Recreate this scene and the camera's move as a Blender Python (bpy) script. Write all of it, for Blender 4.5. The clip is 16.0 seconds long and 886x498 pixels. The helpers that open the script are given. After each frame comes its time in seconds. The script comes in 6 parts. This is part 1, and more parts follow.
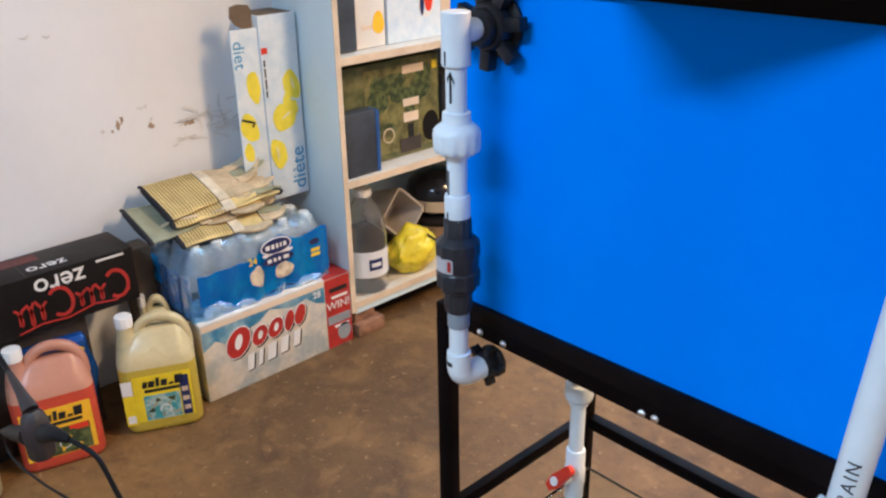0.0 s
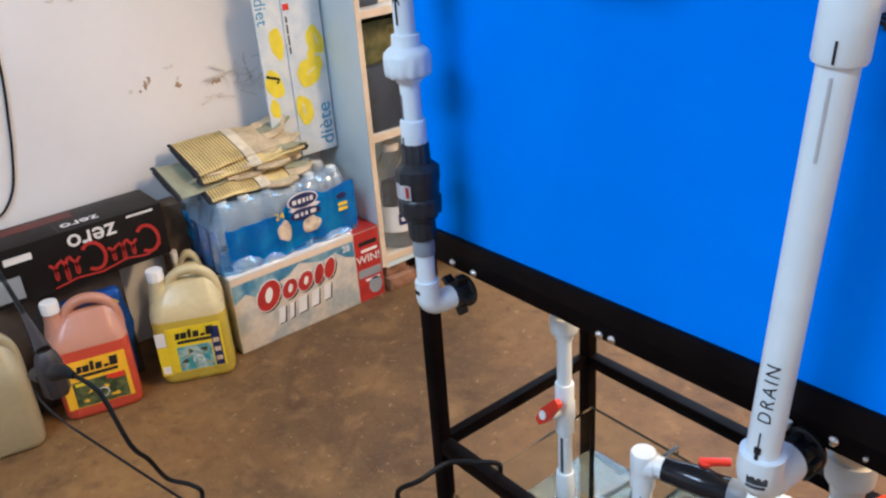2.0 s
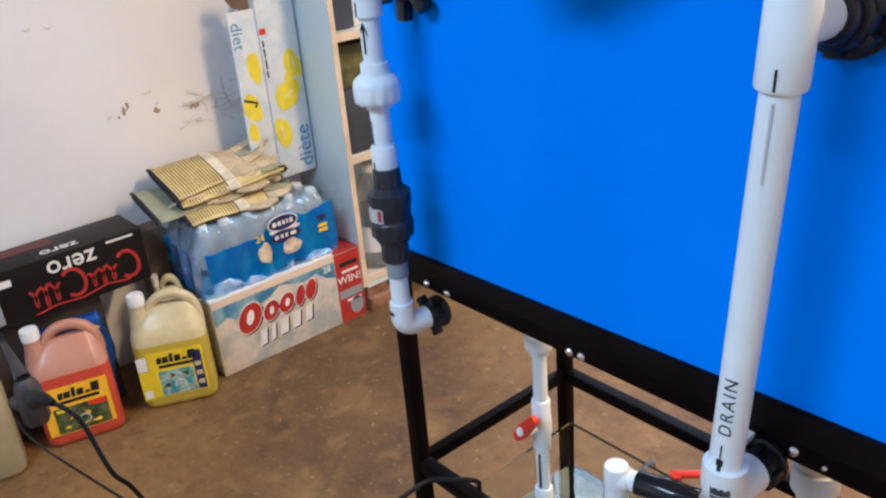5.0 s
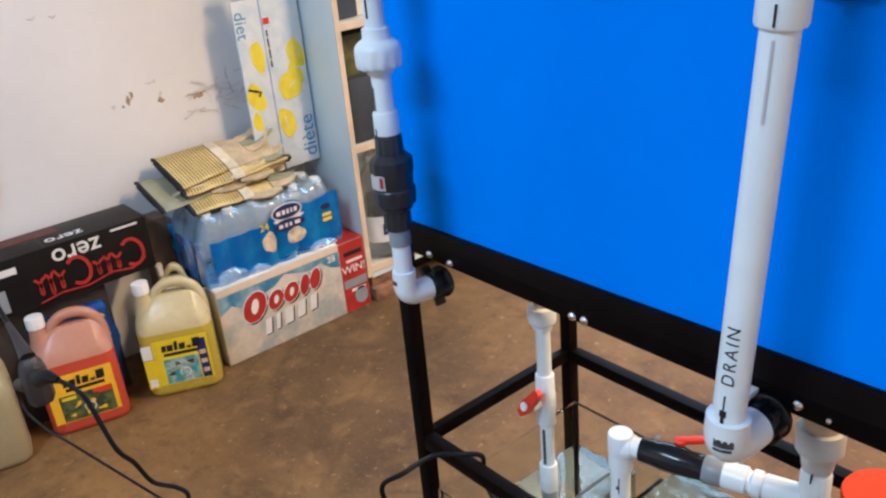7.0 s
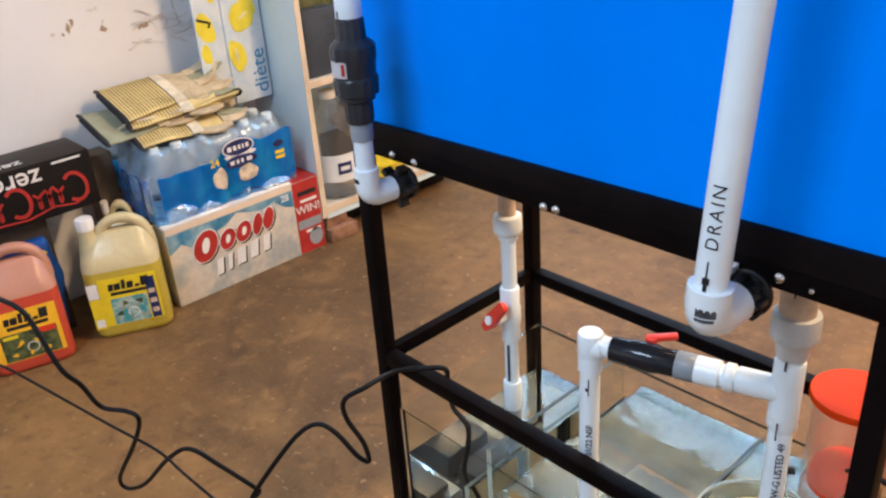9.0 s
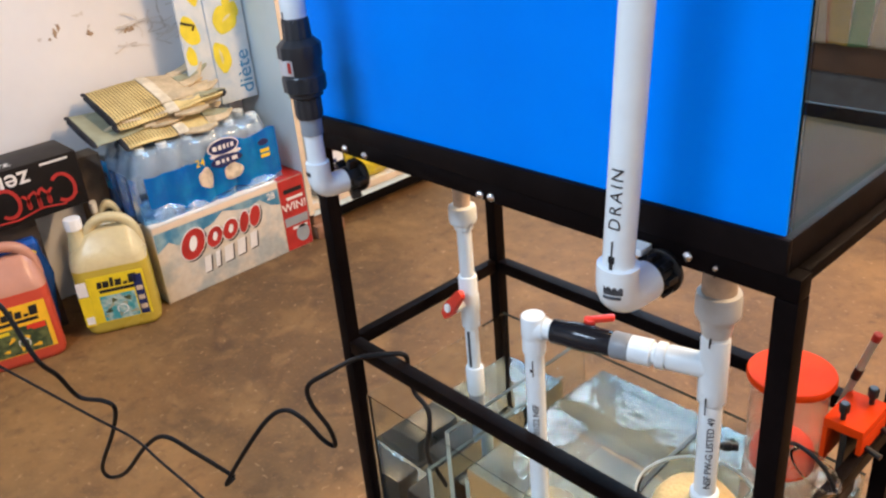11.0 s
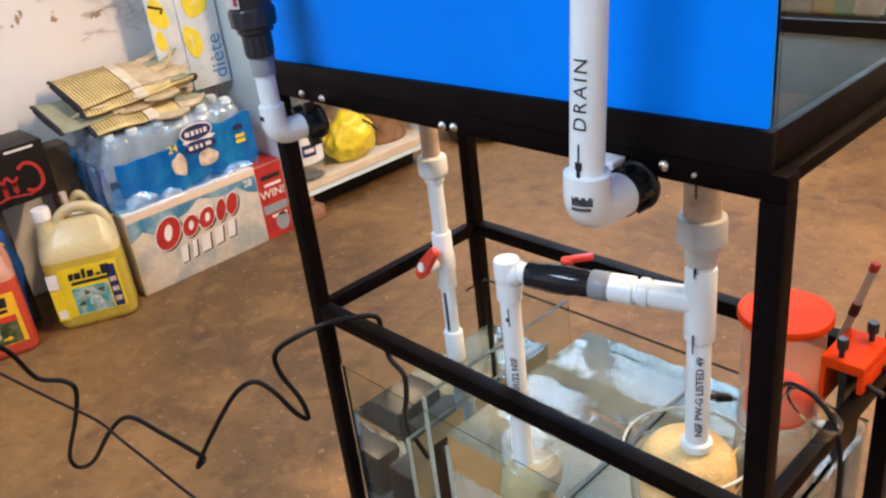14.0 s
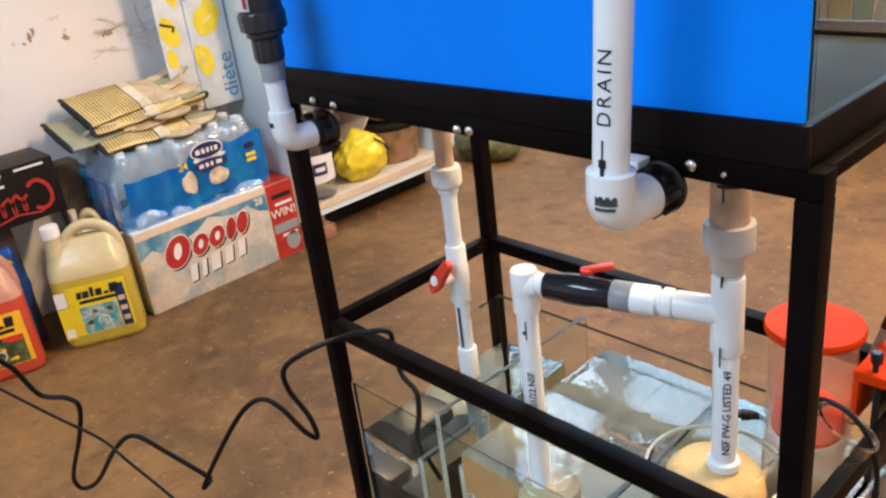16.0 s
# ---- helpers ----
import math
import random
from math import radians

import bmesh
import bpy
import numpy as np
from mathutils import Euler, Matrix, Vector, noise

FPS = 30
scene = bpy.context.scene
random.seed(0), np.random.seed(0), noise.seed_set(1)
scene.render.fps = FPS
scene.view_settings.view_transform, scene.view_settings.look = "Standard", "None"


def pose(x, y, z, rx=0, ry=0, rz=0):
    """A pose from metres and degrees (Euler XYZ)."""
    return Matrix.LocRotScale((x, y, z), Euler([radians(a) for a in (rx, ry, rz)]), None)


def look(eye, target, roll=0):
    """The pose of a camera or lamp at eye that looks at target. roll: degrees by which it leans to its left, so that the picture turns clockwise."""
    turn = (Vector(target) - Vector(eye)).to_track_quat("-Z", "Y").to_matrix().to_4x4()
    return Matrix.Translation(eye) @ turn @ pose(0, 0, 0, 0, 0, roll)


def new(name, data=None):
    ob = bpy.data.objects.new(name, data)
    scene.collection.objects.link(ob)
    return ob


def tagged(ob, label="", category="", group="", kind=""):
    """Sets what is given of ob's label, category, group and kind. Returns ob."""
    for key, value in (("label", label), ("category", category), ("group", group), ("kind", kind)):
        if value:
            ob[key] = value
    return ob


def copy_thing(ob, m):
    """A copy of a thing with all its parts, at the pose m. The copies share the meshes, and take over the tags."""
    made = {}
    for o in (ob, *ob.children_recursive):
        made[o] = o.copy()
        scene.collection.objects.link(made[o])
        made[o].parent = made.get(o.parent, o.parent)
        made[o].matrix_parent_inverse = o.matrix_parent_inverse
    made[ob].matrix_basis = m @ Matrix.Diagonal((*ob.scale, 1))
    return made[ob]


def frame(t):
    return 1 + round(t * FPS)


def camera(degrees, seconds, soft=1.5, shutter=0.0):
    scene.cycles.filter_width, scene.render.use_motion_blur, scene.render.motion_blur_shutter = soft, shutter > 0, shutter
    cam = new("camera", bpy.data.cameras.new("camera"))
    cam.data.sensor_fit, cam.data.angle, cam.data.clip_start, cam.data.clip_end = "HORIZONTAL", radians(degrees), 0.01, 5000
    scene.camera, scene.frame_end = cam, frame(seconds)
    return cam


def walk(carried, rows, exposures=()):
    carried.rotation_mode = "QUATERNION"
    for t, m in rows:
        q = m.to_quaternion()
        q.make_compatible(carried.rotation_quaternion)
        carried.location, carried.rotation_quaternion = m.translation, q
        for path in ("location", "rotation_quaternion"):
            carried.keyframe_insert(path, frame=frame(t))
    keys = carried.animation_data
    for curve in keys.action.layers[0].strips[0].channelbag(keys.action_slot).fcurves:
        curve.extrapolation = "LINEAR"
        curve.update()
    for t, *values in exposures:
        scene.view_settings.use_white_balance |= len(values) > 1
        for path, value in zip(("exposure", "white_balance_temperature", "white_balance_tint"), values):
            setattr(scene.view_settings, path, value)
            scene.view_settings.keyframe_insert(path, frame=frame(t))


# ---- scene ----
cam = camera(55.2, 16.0, soft=2.3)

PATH = [
    (0, (0.63, -0.641, 1.224), (-0.709, 0.606, 0.416), -1.0),
    (0.5, (0.658, -0.627, 1.202), (-0.683, 0.605, 0.377), -1.5),
    (1, (0.694, -0.588, 1.178), (-0.684, 0.583, 0.324), -1.8),
    (1.5, (0.713, -0.575, 1.183), (-0.699, 0.545, 0.316), -3.5),
    (2, (0.724, -0.565, 1.177), (-0.705, 0.533, 0.31), -4.4),
    (2.5, (0.732, -0.564, 1.176), (-0.697, 0.523, 0.297), -4.5),
    (3, (0.741, -0.57, 1.185), (-0.691, 0.522, 0.315), -4.7),
    (3.5, (0.741, -0.564, 1.184), (-0.689, 0.535, 0.321), -4.7),
    (4, (0.739, -0.553, 1.182), (-0.684, 0.552, 0.313), -4.8),
    (4.5, (0.741, -0.557, 1.185), (-0.68, 0.555, 0.324), -4.9),
    (5, (0.745, -0.563, 1.189), (-0.673, 0.575, 0.355), -5.0),
    (7.5, (0.758, -0.575, 1.135), (-0.671, 0.556, 0.311), -5.5),
    (8, (0.738, -0.579, 1.114), (-0.654, 0.589, 0.278), -4.5),
    (8.5, (0.728, -0.586, 1.08), (-0.621, 0.615, 0.221), -3.9),
    (9, (0.741, -0.588, 1.063), (-0.591, 0.602, 0.163), -4.1),
    (11.5, (0.836, -0.564, 1.066), (-0.509, 0.612, 0.169), -5.5),
    (12, (0.847, -0.567, 1.065), (-0.49, 0.627, 0.178), -5.2),
    (12.5, (0.853, -0.567, 1.066), (-0.482, 0.633, 0.184), -5.0),
    (13, (0.854, -0.559, 1.063), (-0.481, 0.637, 0.175), -5.5),
    (13.5, (0.84, -0.545, 1.012), (-0.481, 0.649, 0.101), -6.2),
    (14, (0.819, -0.532, 0.971), (-0.526, 0.655, 0.087), -7.1),
    (14.5, (0.813, -0.525, 0.95), (-0.549, 0.657, 0.086), -7.6),
    (15, (0.808, -0.53, 0.952), (-0.563, 0.656, 0.108), -7.8),
    (15.5, (0.8, -0.528, 0.948), (-0.584, 0.658, 0.126), -7.5),
    (16, (0.799, -0.522, 0.943), (-0.578, 0.669, 0.116), -7.3),
]
walk(cam, [(t, look(eye, target, roll)) for t, eye, target, roll in PATH],
     [(0, -0.39, 5760, 16), (5, -0.36, 5740, 16), (7.5, -0.36, 5900, 17), (9, -0.25, 6050, 18), (12.5, -0.14, 6160, 19), (16, -0.14, 6280, 20)])

# ---- world, sun and lamps ----
world = bpy.data.worlds.new("world")
scene.world = world
world.use_nodes = True
wn = world.node_tree.nodes
sky = wn.new("ShaderNodeTexSky")
sky.sky_type, sky.sun_disc = "NISHITA", False
sky.sun_elevation, sky.sun_rotation = radians(35), radians(200)
world.node_tree.links.new(sky.outputs[0], wn["Background"].inputs[0])
wn["Background"].inputs[1].default_value = 0.08


def area_lamp(name, eye, target, sx, sy, watts, colour):
    d = bpy.data.lights.new(name, "AREA")
    d.shape, d.size, d.size_y, d.energy, d.color = "RECTANGLE", sx, sy, watts, colour
    ob = new(name, d)
    ob.matrix_world = look(eye, target)
    return tagged(ob, category="lamp", kind="structure")


# cool tubes on the ceiling behind, a warmer fixture past the tank, daylight in the high corner windows
area_lamp("near_ceiling_light", (0.25, -1.75, 2.38), (0.25, -1.60, 0), 1.2, 0.25, 66, (0.64, 0.85, 1.0))
area_lamp("far_ceiling_light", (1.05, 1.20, 2.40), (1.05, 1.20, 0), 1.2, 0.22, 122, (1.0, 0.67, 0.33))
area_lamp("window_daylight", (-0.56, 2.41, 1.86), (-0.56, 0.0, 1.66), 1.50, 0.94, 52, (0.46, 0.76, 1.0))
area_lamp("side_window_daylight", (-1.445, 1.98, 1.86), (0.5, 1.98, 1.66), 0.62, 0.94, 29, (0.50, 0.78, 1.0))


# ---- materials ----
def mat(name, col, rough=0.5, metal=0.0, var=0.12, scale=8.0, fine=60.0, bump=0.0, col2=None, trans=0.0, ior=1.45,
        coat=0.0, emit=0.0, spec=0.5, mix=(0.42, 0.62), rvar=0.1, sub=0.0, per=0.0):
    m = bpy.data.materials.new(name)
    m.use_nodes = True
    nt = m.node_tree
    b = nt.nodes["Principled BSDF"]
    N, L = nt.nodes.new, nt.links.new
    b.inputs["Roughness"].default_value = rough
    b.inputs["Metallic"].default_value = metal
    b.inputs["Transmission Weight"].default_value = trans
    b.inputs["IOR"].default_value = ior
    b.inputs["Specular IOR Level"].default_value = spec
    b.inputs["Coat Weight"].default_value = coat
    b.inputs["Subsurface Weight"].default_value = sub
    if sub:
        b.inputs["Subsurface Radius"].default_value = (0.01, 0.01, 0.01)
    if emit:
        b.inputs["Emission Color"].default_value = (*col, 1)
        b.inputs["Emission Strength"].default_value = emit
    c2 = col2 or tuple(c * (1 - var * 2) for c in col)
    tc = N("ShaderNodeTexCoord")
    n1, n2 = N("ShaderNodeTexNoise"), N("ShaderNodeTexNoise")
    n1.inputs["Scale"].default_value, n1.inputs["Detail"].default_value = scale, 6
    n2.inputs["Scale"].default_value, n2.inputs["Detail"].default_value = fine, 4
    for n in (n1, n2):
        L(tc.outputs["Object"], n.inputs["Vector"])
    r = N("ShaderNodeValToRGB")
    r.color_ramp.elements[0].position, r.color_ramp.elements[1].position = mix
    r.color_ramp.elements[0].color, r.color_ramp.elements[1].color = (*col, 1), (*c2, 1)
    L(n1.outputs["Fac"], r.inputs[0])
    mx = N("ShaderNodeMix")
    mx.data_type, mx.blend_type = "RGBA", "OVERLAY"
    mx.inputs["Factor"].default_value = min(1, var * 1.6)
    L(r.outputs[0], mx.inputs["A"])
    L(n2.outputs["Fac"], mx.inputs["B"])
    L(mx.outputs["Result"], b.inputs["Base Color"])
    mr = N("ShaderNodeMapRange")
    mr.inputs["To Min"].default_value, mr.inputs["To Max"].default_value = max(0.0, rough - rvar), min(1, rough + rvar)
    if rvar:
        L(n1.outputs["Fac"], mr.inputs[0])
        L(mr.outputs[0], b.inputs["Roughness"])
    if bump:
        bp = N("ShaderNodeBump")
        bp.inputs["Strength"].default_value, bp.inputs["Distance"].default_value = bump, 0.004
        L(n2.outputs["Fac"], bp.inputs["Height"])
        L(bp.outputs[0], b.inputs["Normal"])
    return m


def floor_mat():
    m = mat("worn_concrete", (0.204, 0.105, 0.033), 0.66, var=0.20, scale=1.6, fine=22, bump=0.35, col2=(0.110, 0.058, 0.021), mix=(0.35, 0.70))
    nt = m.node_tree
    N, L = nt.nodes.new, nt.links.new
    b = nt.nodes["Principled BSDF"]
    tc = N("ShaderNodeTexCoord")
    src = b.inputs["Base Color"].links[0].from_socket
    for scale, lo, hi, col, dist, most in ((1.7, 0.48, 0.68, (0.050, 0.028, 0.011), 0.6, 0.66), (4.2, 0.52, 0.74, (0.29, 0.158, 0.054), 0.4, 0.60), (7.5, 0.56, 0.70, (0.050, 0.023, 0.009), 1.1, 0.60), (16.0, 0.54, 0.74, (0.28, 0.152, 0.054), 0.5, 0.45), (34.0, 0.56, 0.74, (0.070, 0.033, 0.013), 0.3, 0.50), (60.0, 0.64, 0.72, (0.42, 0.26, 0.13), 0.6, 0.50), (120.0, 0.56, 0.74, (0.30, 0.150, 0.056), 0.0, 0.35)):
        n = N("ShaderNodeTexNoise")
        n.inputs["Scale"].default_value, n.inputs["Detail"].default_value, n.inputs["Distortion"].default_value = scale, 8, dist
        L(tc.outputs["Object"], n.inputs["Vector"])
        mr = N("ShaderNodeMapRange")
        mr.inputs["From Min"].default_value, mr.inputs["From Max"].default_value = lo, hi
        mr.inputs["To Max"].default_value = most
        L(n.outputs["Fac"], mr.inputs[0])
        mx = N("ShaderNodeMix")
        mx.data_type = "RGBA"
        L(mr.outputs[0], mx.inputs["Factor"])
        L(src, mx.inputs["A"])
        mx.inputs["B"].default_value = (*col, 1)
        src = mx.outputs["Result"]
    L(src, b.inputs["Base Color"])
    return m


M_FLOOR = floor_mat()
M_WALL = mat("painted_wall", (0.79, 0.79, 0.80), 0.7, var=0.04, scale=1.5, fine=35, bump=0.12)
M_STAIN = mat("wall_stain", (0.40, 0.29, 0.20), 0.8, var=0.2, scale=40, fine=120)
M_STAIN2 = mat("faint_scuff", (0.70, 0.68, 0.655), 0.75, var=0.1, scale=30, fine=90)
M_BROWN = mat("brown_panelling", (0.045, 0.026, 0.018), 0.55, var=0.2, scale=5)
M_WHITE = mat("white_melamine", (0.68, 0.82, 0.88), 0.38, var=0.03, scale=4, fine=50)
M_BOARD = mat("cream_shelf_board", (0.74, 0.68, 0.58), 0.45, var=0.06, scale=9, fine=60)
M_EDGE = mat("cream_shelf_edge", (0.72, 0.58, 0.42), 0.5, var=0.08, scale=10)
M_BLACK = mat("black_painted_steel", (0.0055, 0.0035, 0.0036), 0.46, var=0.2, scale=14, fine=160, bump=0.06, spec=0.05)
M_TRIM = mat("black_plastic_trim", (0.0085, 0.006, 0.006), 0.45, var=0.15, scale=10, fine=90, bump=0.04, spec=0.06)
M_BLUE = mat("blue_painted_glass", (0.0, 0.245, 0.97), 0.5, var=0.02, scale=2.5, fine=30, col2=(0.0, 0.215, 0.89), rvar=0.04, spec=0.06)
M_PVC = mat("white_pvc", (0.80, 0.87, 0.90), 0.30, var=0.03, scale=14, fine=80)
M_GREYPVC = mat("grey_pvc", (0.27, 0.30, 0.33), 0.35, var=0.06, scale=18)
M_CLAY = mat("primer_stained_pvc", (0.62, 0.47, 0.34), 0.45, var=0.15, scale=35)
M_BLKPVC = mat("dark_grey_pvc", (0.028, 0.031, 0.037), 0.33, var=0.1, scale=20)
M_GLOSSBLK = mat("glossy_black_pvc", (0.012, 0.014, 0.02), 0.16, var=0.1, scale=20)
M_RUBBER = mat("black_plastic", (0.010, 0.010, 0.011), 0.4, var=0.15, scale=25)
M_INK = mat("black_marker", (0.012, 0.012, 0.014), 0.6, var=0.2, scale=90)
M_GREYINK = mat("grey_print", (0.075, 0.08, 0.09), 0.6, var=0.3, scale=120)
M_RED = mat("red_handle", (0.72, 0.045, 0.02), 0.35, var=0.05, scale=20)
M_ORANGE = mat("orange_acrylic", (0.70, 0.052, 0.003), 0.5, var=0.05, scale=12, spec=0.06)
M_CHROME = mat("bright_screw", (0.75, 0.75, 0.76), 0.18, metal=1.0, var=0.03)
M_SILVER = mat("silver_label", (0.62, 0.62, 0.64), 0.35, metal=0.3, var=0.05)
M_TANKGLASS = mat("thin_tank_glass", (0.90, 0.95, 0.94), 0.0, trans=1.0, ior=1.14, var=0.0, rvar=0.0)
M_NUT = mat("grey_white_pvc", (0.56, 0.57, 0.56), 0.35, var=0.06, scale=20)
M_ACRYL = mat("clear_acrylic", (0.97, 0.92, 0.88), 0.02, trans=1.0, ior=1.11, var=0.0, rvar=0.0)
M_CUP = mat("pink_tinted_acrylic", (0.95, 0.78, 0.68), 0.06, trans=0.90, ior=1.22, var=0.03, scale=20, rvar=0.03, coat=0.5)
M_TUBE = mat("thick_clear_acrylic", (0.97, 0.90, 0.78), 0.03, trans=1.0, ior=1.32, var=0.0, rvar=0.0)
M_JUGPET = mat("clear_jug_plastic", (0.99, 0.99, 0.99), 0.03, trans=0.97, ior=1.12, var=0.02, scale=30, fine=60, bump=0.15, rvar=0.02, coat=0.7)
M_TANKBASE = mat("dusty_grey_glass", (0.020, 0.024, 0.023), 0.75, var=0.12, scale=6, spec=0.06)
M_GLASSEDGE = mat("frosted_glass_edge", (0.52, 0.55, 0.46), 0.35, trans=0.35, var=0.06, scale=40)
# darker copy of the glass edge, for edges that catch little light
M_DIMEDGE = mat("dimmed_glass_edge", (0.10, 0.13, 0.115), 0.5, trans=0.5, var=0.1, scale=40)
M_WATER = mat("sump_water", (0.80, 0.93, 0.96), 0.0, trans=1.0, ior=1.33, var=0.0, rvar=0.0, fine=26, bump=0.22)
# near-black and sheenless, covers the glint along the sump's back rim
M_RIMEDGE = mat("dark_glint_cover", (0.018, 0.022, 0.019), 0.8, var=0.1, scale=40, spec=0.03)
M_BCAP = mat("pale_bottle_cap", (0.66, 0.72, 0.76), 0.3, var=0.05, scale=30)
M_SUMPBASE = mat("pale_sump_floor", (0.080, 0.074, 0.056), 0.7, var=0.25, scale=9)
M_FOAM = mat("tan_foam", (0.78, 0.55, 0.24), 0.95, var=0.1, scale=12, fine=220, bump=0.6)
M_FOAM2 = mat("soaked_tan_foam", (0.42, 0.33, 0.18), 0.95, var=0.12, scale=12, fine=200, bump=0.5)
M_CARD = mat("brown_cardboard", (0.17, 0.12, 0.08), 0.8, var=0.1, scale=12, fine=110)
M_DARKBOX = mat("black_printed_card", (0.012, 0.010, 0.010), 0.42, var=0.1, scale=10, spec=0.18)
M_REDPRINT = mat("red_print", (0.44, 0.030, 0.024), 0.4, var=0.1, scale=30)
M_WHITEPRINT = mat("white_print", (0.78, 0.76, 0.74), 0.45, var=0.05, scale=30)
M_GREYFLAP = mat("grey_brown_card", (0.055, 0.042, 0.035), 0.6, var=0.12, scale=14)
M_YELLOW = mat("yellow_print", (0.80, 0.60, 0.015), 0.35, var=0.05, scale=25)
M_AMBER = mat("amber_label", (0.92, 0.50, 0.02), 0.35, var=0.06, scale=25)
M_NAVY = mat("navy_print", (0.014, 0.025, 0.11), 0.35, var=0.1, scale=25)
M_TEAL = mat("teal_picture", (0.05, 0.30, 0.33), 0.35, var=0.3, scale=45, fine=150, col2=(0.40, 0.50, 0.45))
M_DKGREENPIC = mat("dark_green_picture", (0.03, 0.05, 0.022), 0.4, var=0.3, scale=60, fine=150, col2=(0.12, 0.14, 0.05))
M_PINKLIQ = mat("red_washer_fluid", (0.58, 0.075, 0.04), 0.28, var=0.04, scale=8)
M_PINKTOP = mat("pink_tinted_plastic", (0.52, 0.24, 0.16), 0.32, var=0.05, scale=8)
M_YELLIQ = mat("yellow_washer_fluid", (0.54, 0.405, 0.050), 0.25, var=0.04, scale=8)
M_YELTOP = mat("milky_plastic", (0.62, 0.52, 0.29), 0.28, var=0.08, scale=8)
M_GREENISH = mat("pale_cream_plastic", (0.44, 0.37, 0.22), 0.35, var=0.06, scale=8, trans=0.15, sub=0.2)
M_CAP = mat("white_cap", (0.83, 0.81, 0.78), 0.4, var=0.03)
M_GLOVE = mat("pale_glove_leather", (0.62, 0.51, 0.34), 0.85, var=0.14, scale=22, fine=160, bump=0.5)
M_STRAP = mat("cream_strap_leather", (0.78, 0.70, 0.54), 0.8, var=0.12, scale=24, fine=140, bump=0.4)
M_STRIPE = mat("yellow_glove_cloth", (0.70, 0.55, 0.24), 0.9, var=0.1, scale=20, fine=200, bump=0.4)
M_DKSTRIPE = mat("dark_glove_stripe", (0.30, 0.22, 0.08), 0.9, var=0.1, scale=30, fine=200)
M_HEM = mat("black_glove_hem", (0.022, 0.022, 0.028), 0.85, var=0.15, scale=60)
M_AQUA = mat("pale_green_lining", (0.33, 0.35, 0.25), 0.9, var=0.1, scale=30)
M_PET = mat("clear_bottle_plastic", (0.82, 0.91, 1.0), 0.05, trans=0.95, ior=1.14, var=0.02, scale=45, fine=70, bump=0.25, rvar=0.03, coat=0.5)
M_WRAP = mat("blue_printed_wrap", (0.003, 0.24, 0.76), 0.16, var=0.1, scale=18, fine=45, col2=(0.006, 0.37, 0.84), coat=0.8, bump=0.5)
M_FILM = mat("crinkled_clear_film", (0.80, 0.91, 1.0), 0.07, var=0.03, scale=28, fine=42, bump=0.9, trans=0.93, ior=1.20, coat=0.6)
M_FILMBLUE = mat("pale_blue_film", (0.20, 0.46, 0.74), 0.10, var=0.12, scale=26, fine=40, bump=1.0, trans=0.72, ior=1.22, coat=0.5, col2=(0.04, 0.30, 0.76))
M_BEIGEPIC = mat("beige_badge", (0.70, 0.60, 0.45), 0.5, var=0.2, scale=40)
M_LEMON = mat("white_blue_carton", (0.70, 0.77, 0.83), 0.42, var=0.08, scale=22, fine=120, col2=(0.58, 0.69, 0.79))
M_LEMYEL = mat("lemon_yellow_print", (0.86, 0.73, 0.05), 0.45, var=0.06, scale=30)
M_PALELEMON = mat("pale_lemon_print", (0.82, 0.76, 0.40), 0.5, var=0.08, scale=30)
M_LTBLUE = mat("blue_letters", (0.10, 0.35, 0.62), 0.5, var=0.08)
M_MOUNT = mat("beer_carton_snow", (0.63, 0.56, 0.46), 0.42, var=0.14, scale=16, fine=60, col2=(0.40, 0.43, 0.42))
M_SKYBLUE = mat("beer_carton_sky", (0.05, 0.20, 0.34), 0.42, var=0.2, scale=18, col2=(0.25, 0.40, 0.46))
M_CREAM = mat("cream_card_edge", (0.78, 0.62, 0.46), 0.6, var=0.06, scale=12)
M_WHITECARD = mat("white_card", (0.74, 0.69, 0.62), 0.5, var=0.05, scale=9)
M_BLUEBAG = mat("blue_plastic_bag", (0.012, 0.075, 0.32), 0.25, var=0.2, scale=14, fine=40, bump=0.6)
M_YELBAG = mat("yellow_plastic_bag", (0.84, 0.66, 0.03), 0.32, var=0.1, scale=20, fine=45, bump=0.9)
M_CAMO = mat("camo_carton", (0.055, 0.070, 0.020), 0.5, var=0.3, scale=18, fine=50, col2=(0.16, 0.15, 0.055))
M_OLIVE = mat("olive_print", (0.21, 0.19, 0.065), 0.5, var=0.3, scale=26, fine=80, col2=(0.10, 0.095, 0.035))
M_SLATE = mat("slate_plastic", (0.045, 0.055, 0.072), 0.5, var=0.15, scale=12)
M_POT = mat("grey_plastic_pot", (0.42, 0.36, 0.31), 0.6, var=0.1, scale=14)
M_BASKET = mat("brown_basket", (0.30, 0.17, 0.09), 0.75, var=0.2, scale=30, bump=0.5)
M_BRICK = mat("red_brown_block", (0.30, 0.15, 0.085), 0.85, var=0.2, scale=25, bump=0.4)
M_CORD = mat("black_rubber_cord", (0.008, 0.008, 0.009), 0.5, var=0.1, scale=30, spec=0.2)
M_GREYPLUG = mat("dark_grey_plug", (0.040, 0.030, 0.030), 0.45, var=0.12, scale=30)
M_TOWELS = [mat("cloth_%s" % n, tuple(0.36 * v for v in c), 0.9, var=0.12, scale=7) for n, c in
            (("yellow", (0.75, 0.55, 0.06)), ("green", (0.10, 0.42, 0.20)), ("teal", (0.02, 0.34, 0.40)), ("pink", (0.66, 0.12, 0.30)), ("cream", (0.66, 0.60, 0.44)), ("orange", (0.62, 0.24, 0.04)), ("blue", (0.03, 0.12, 0.42)))]


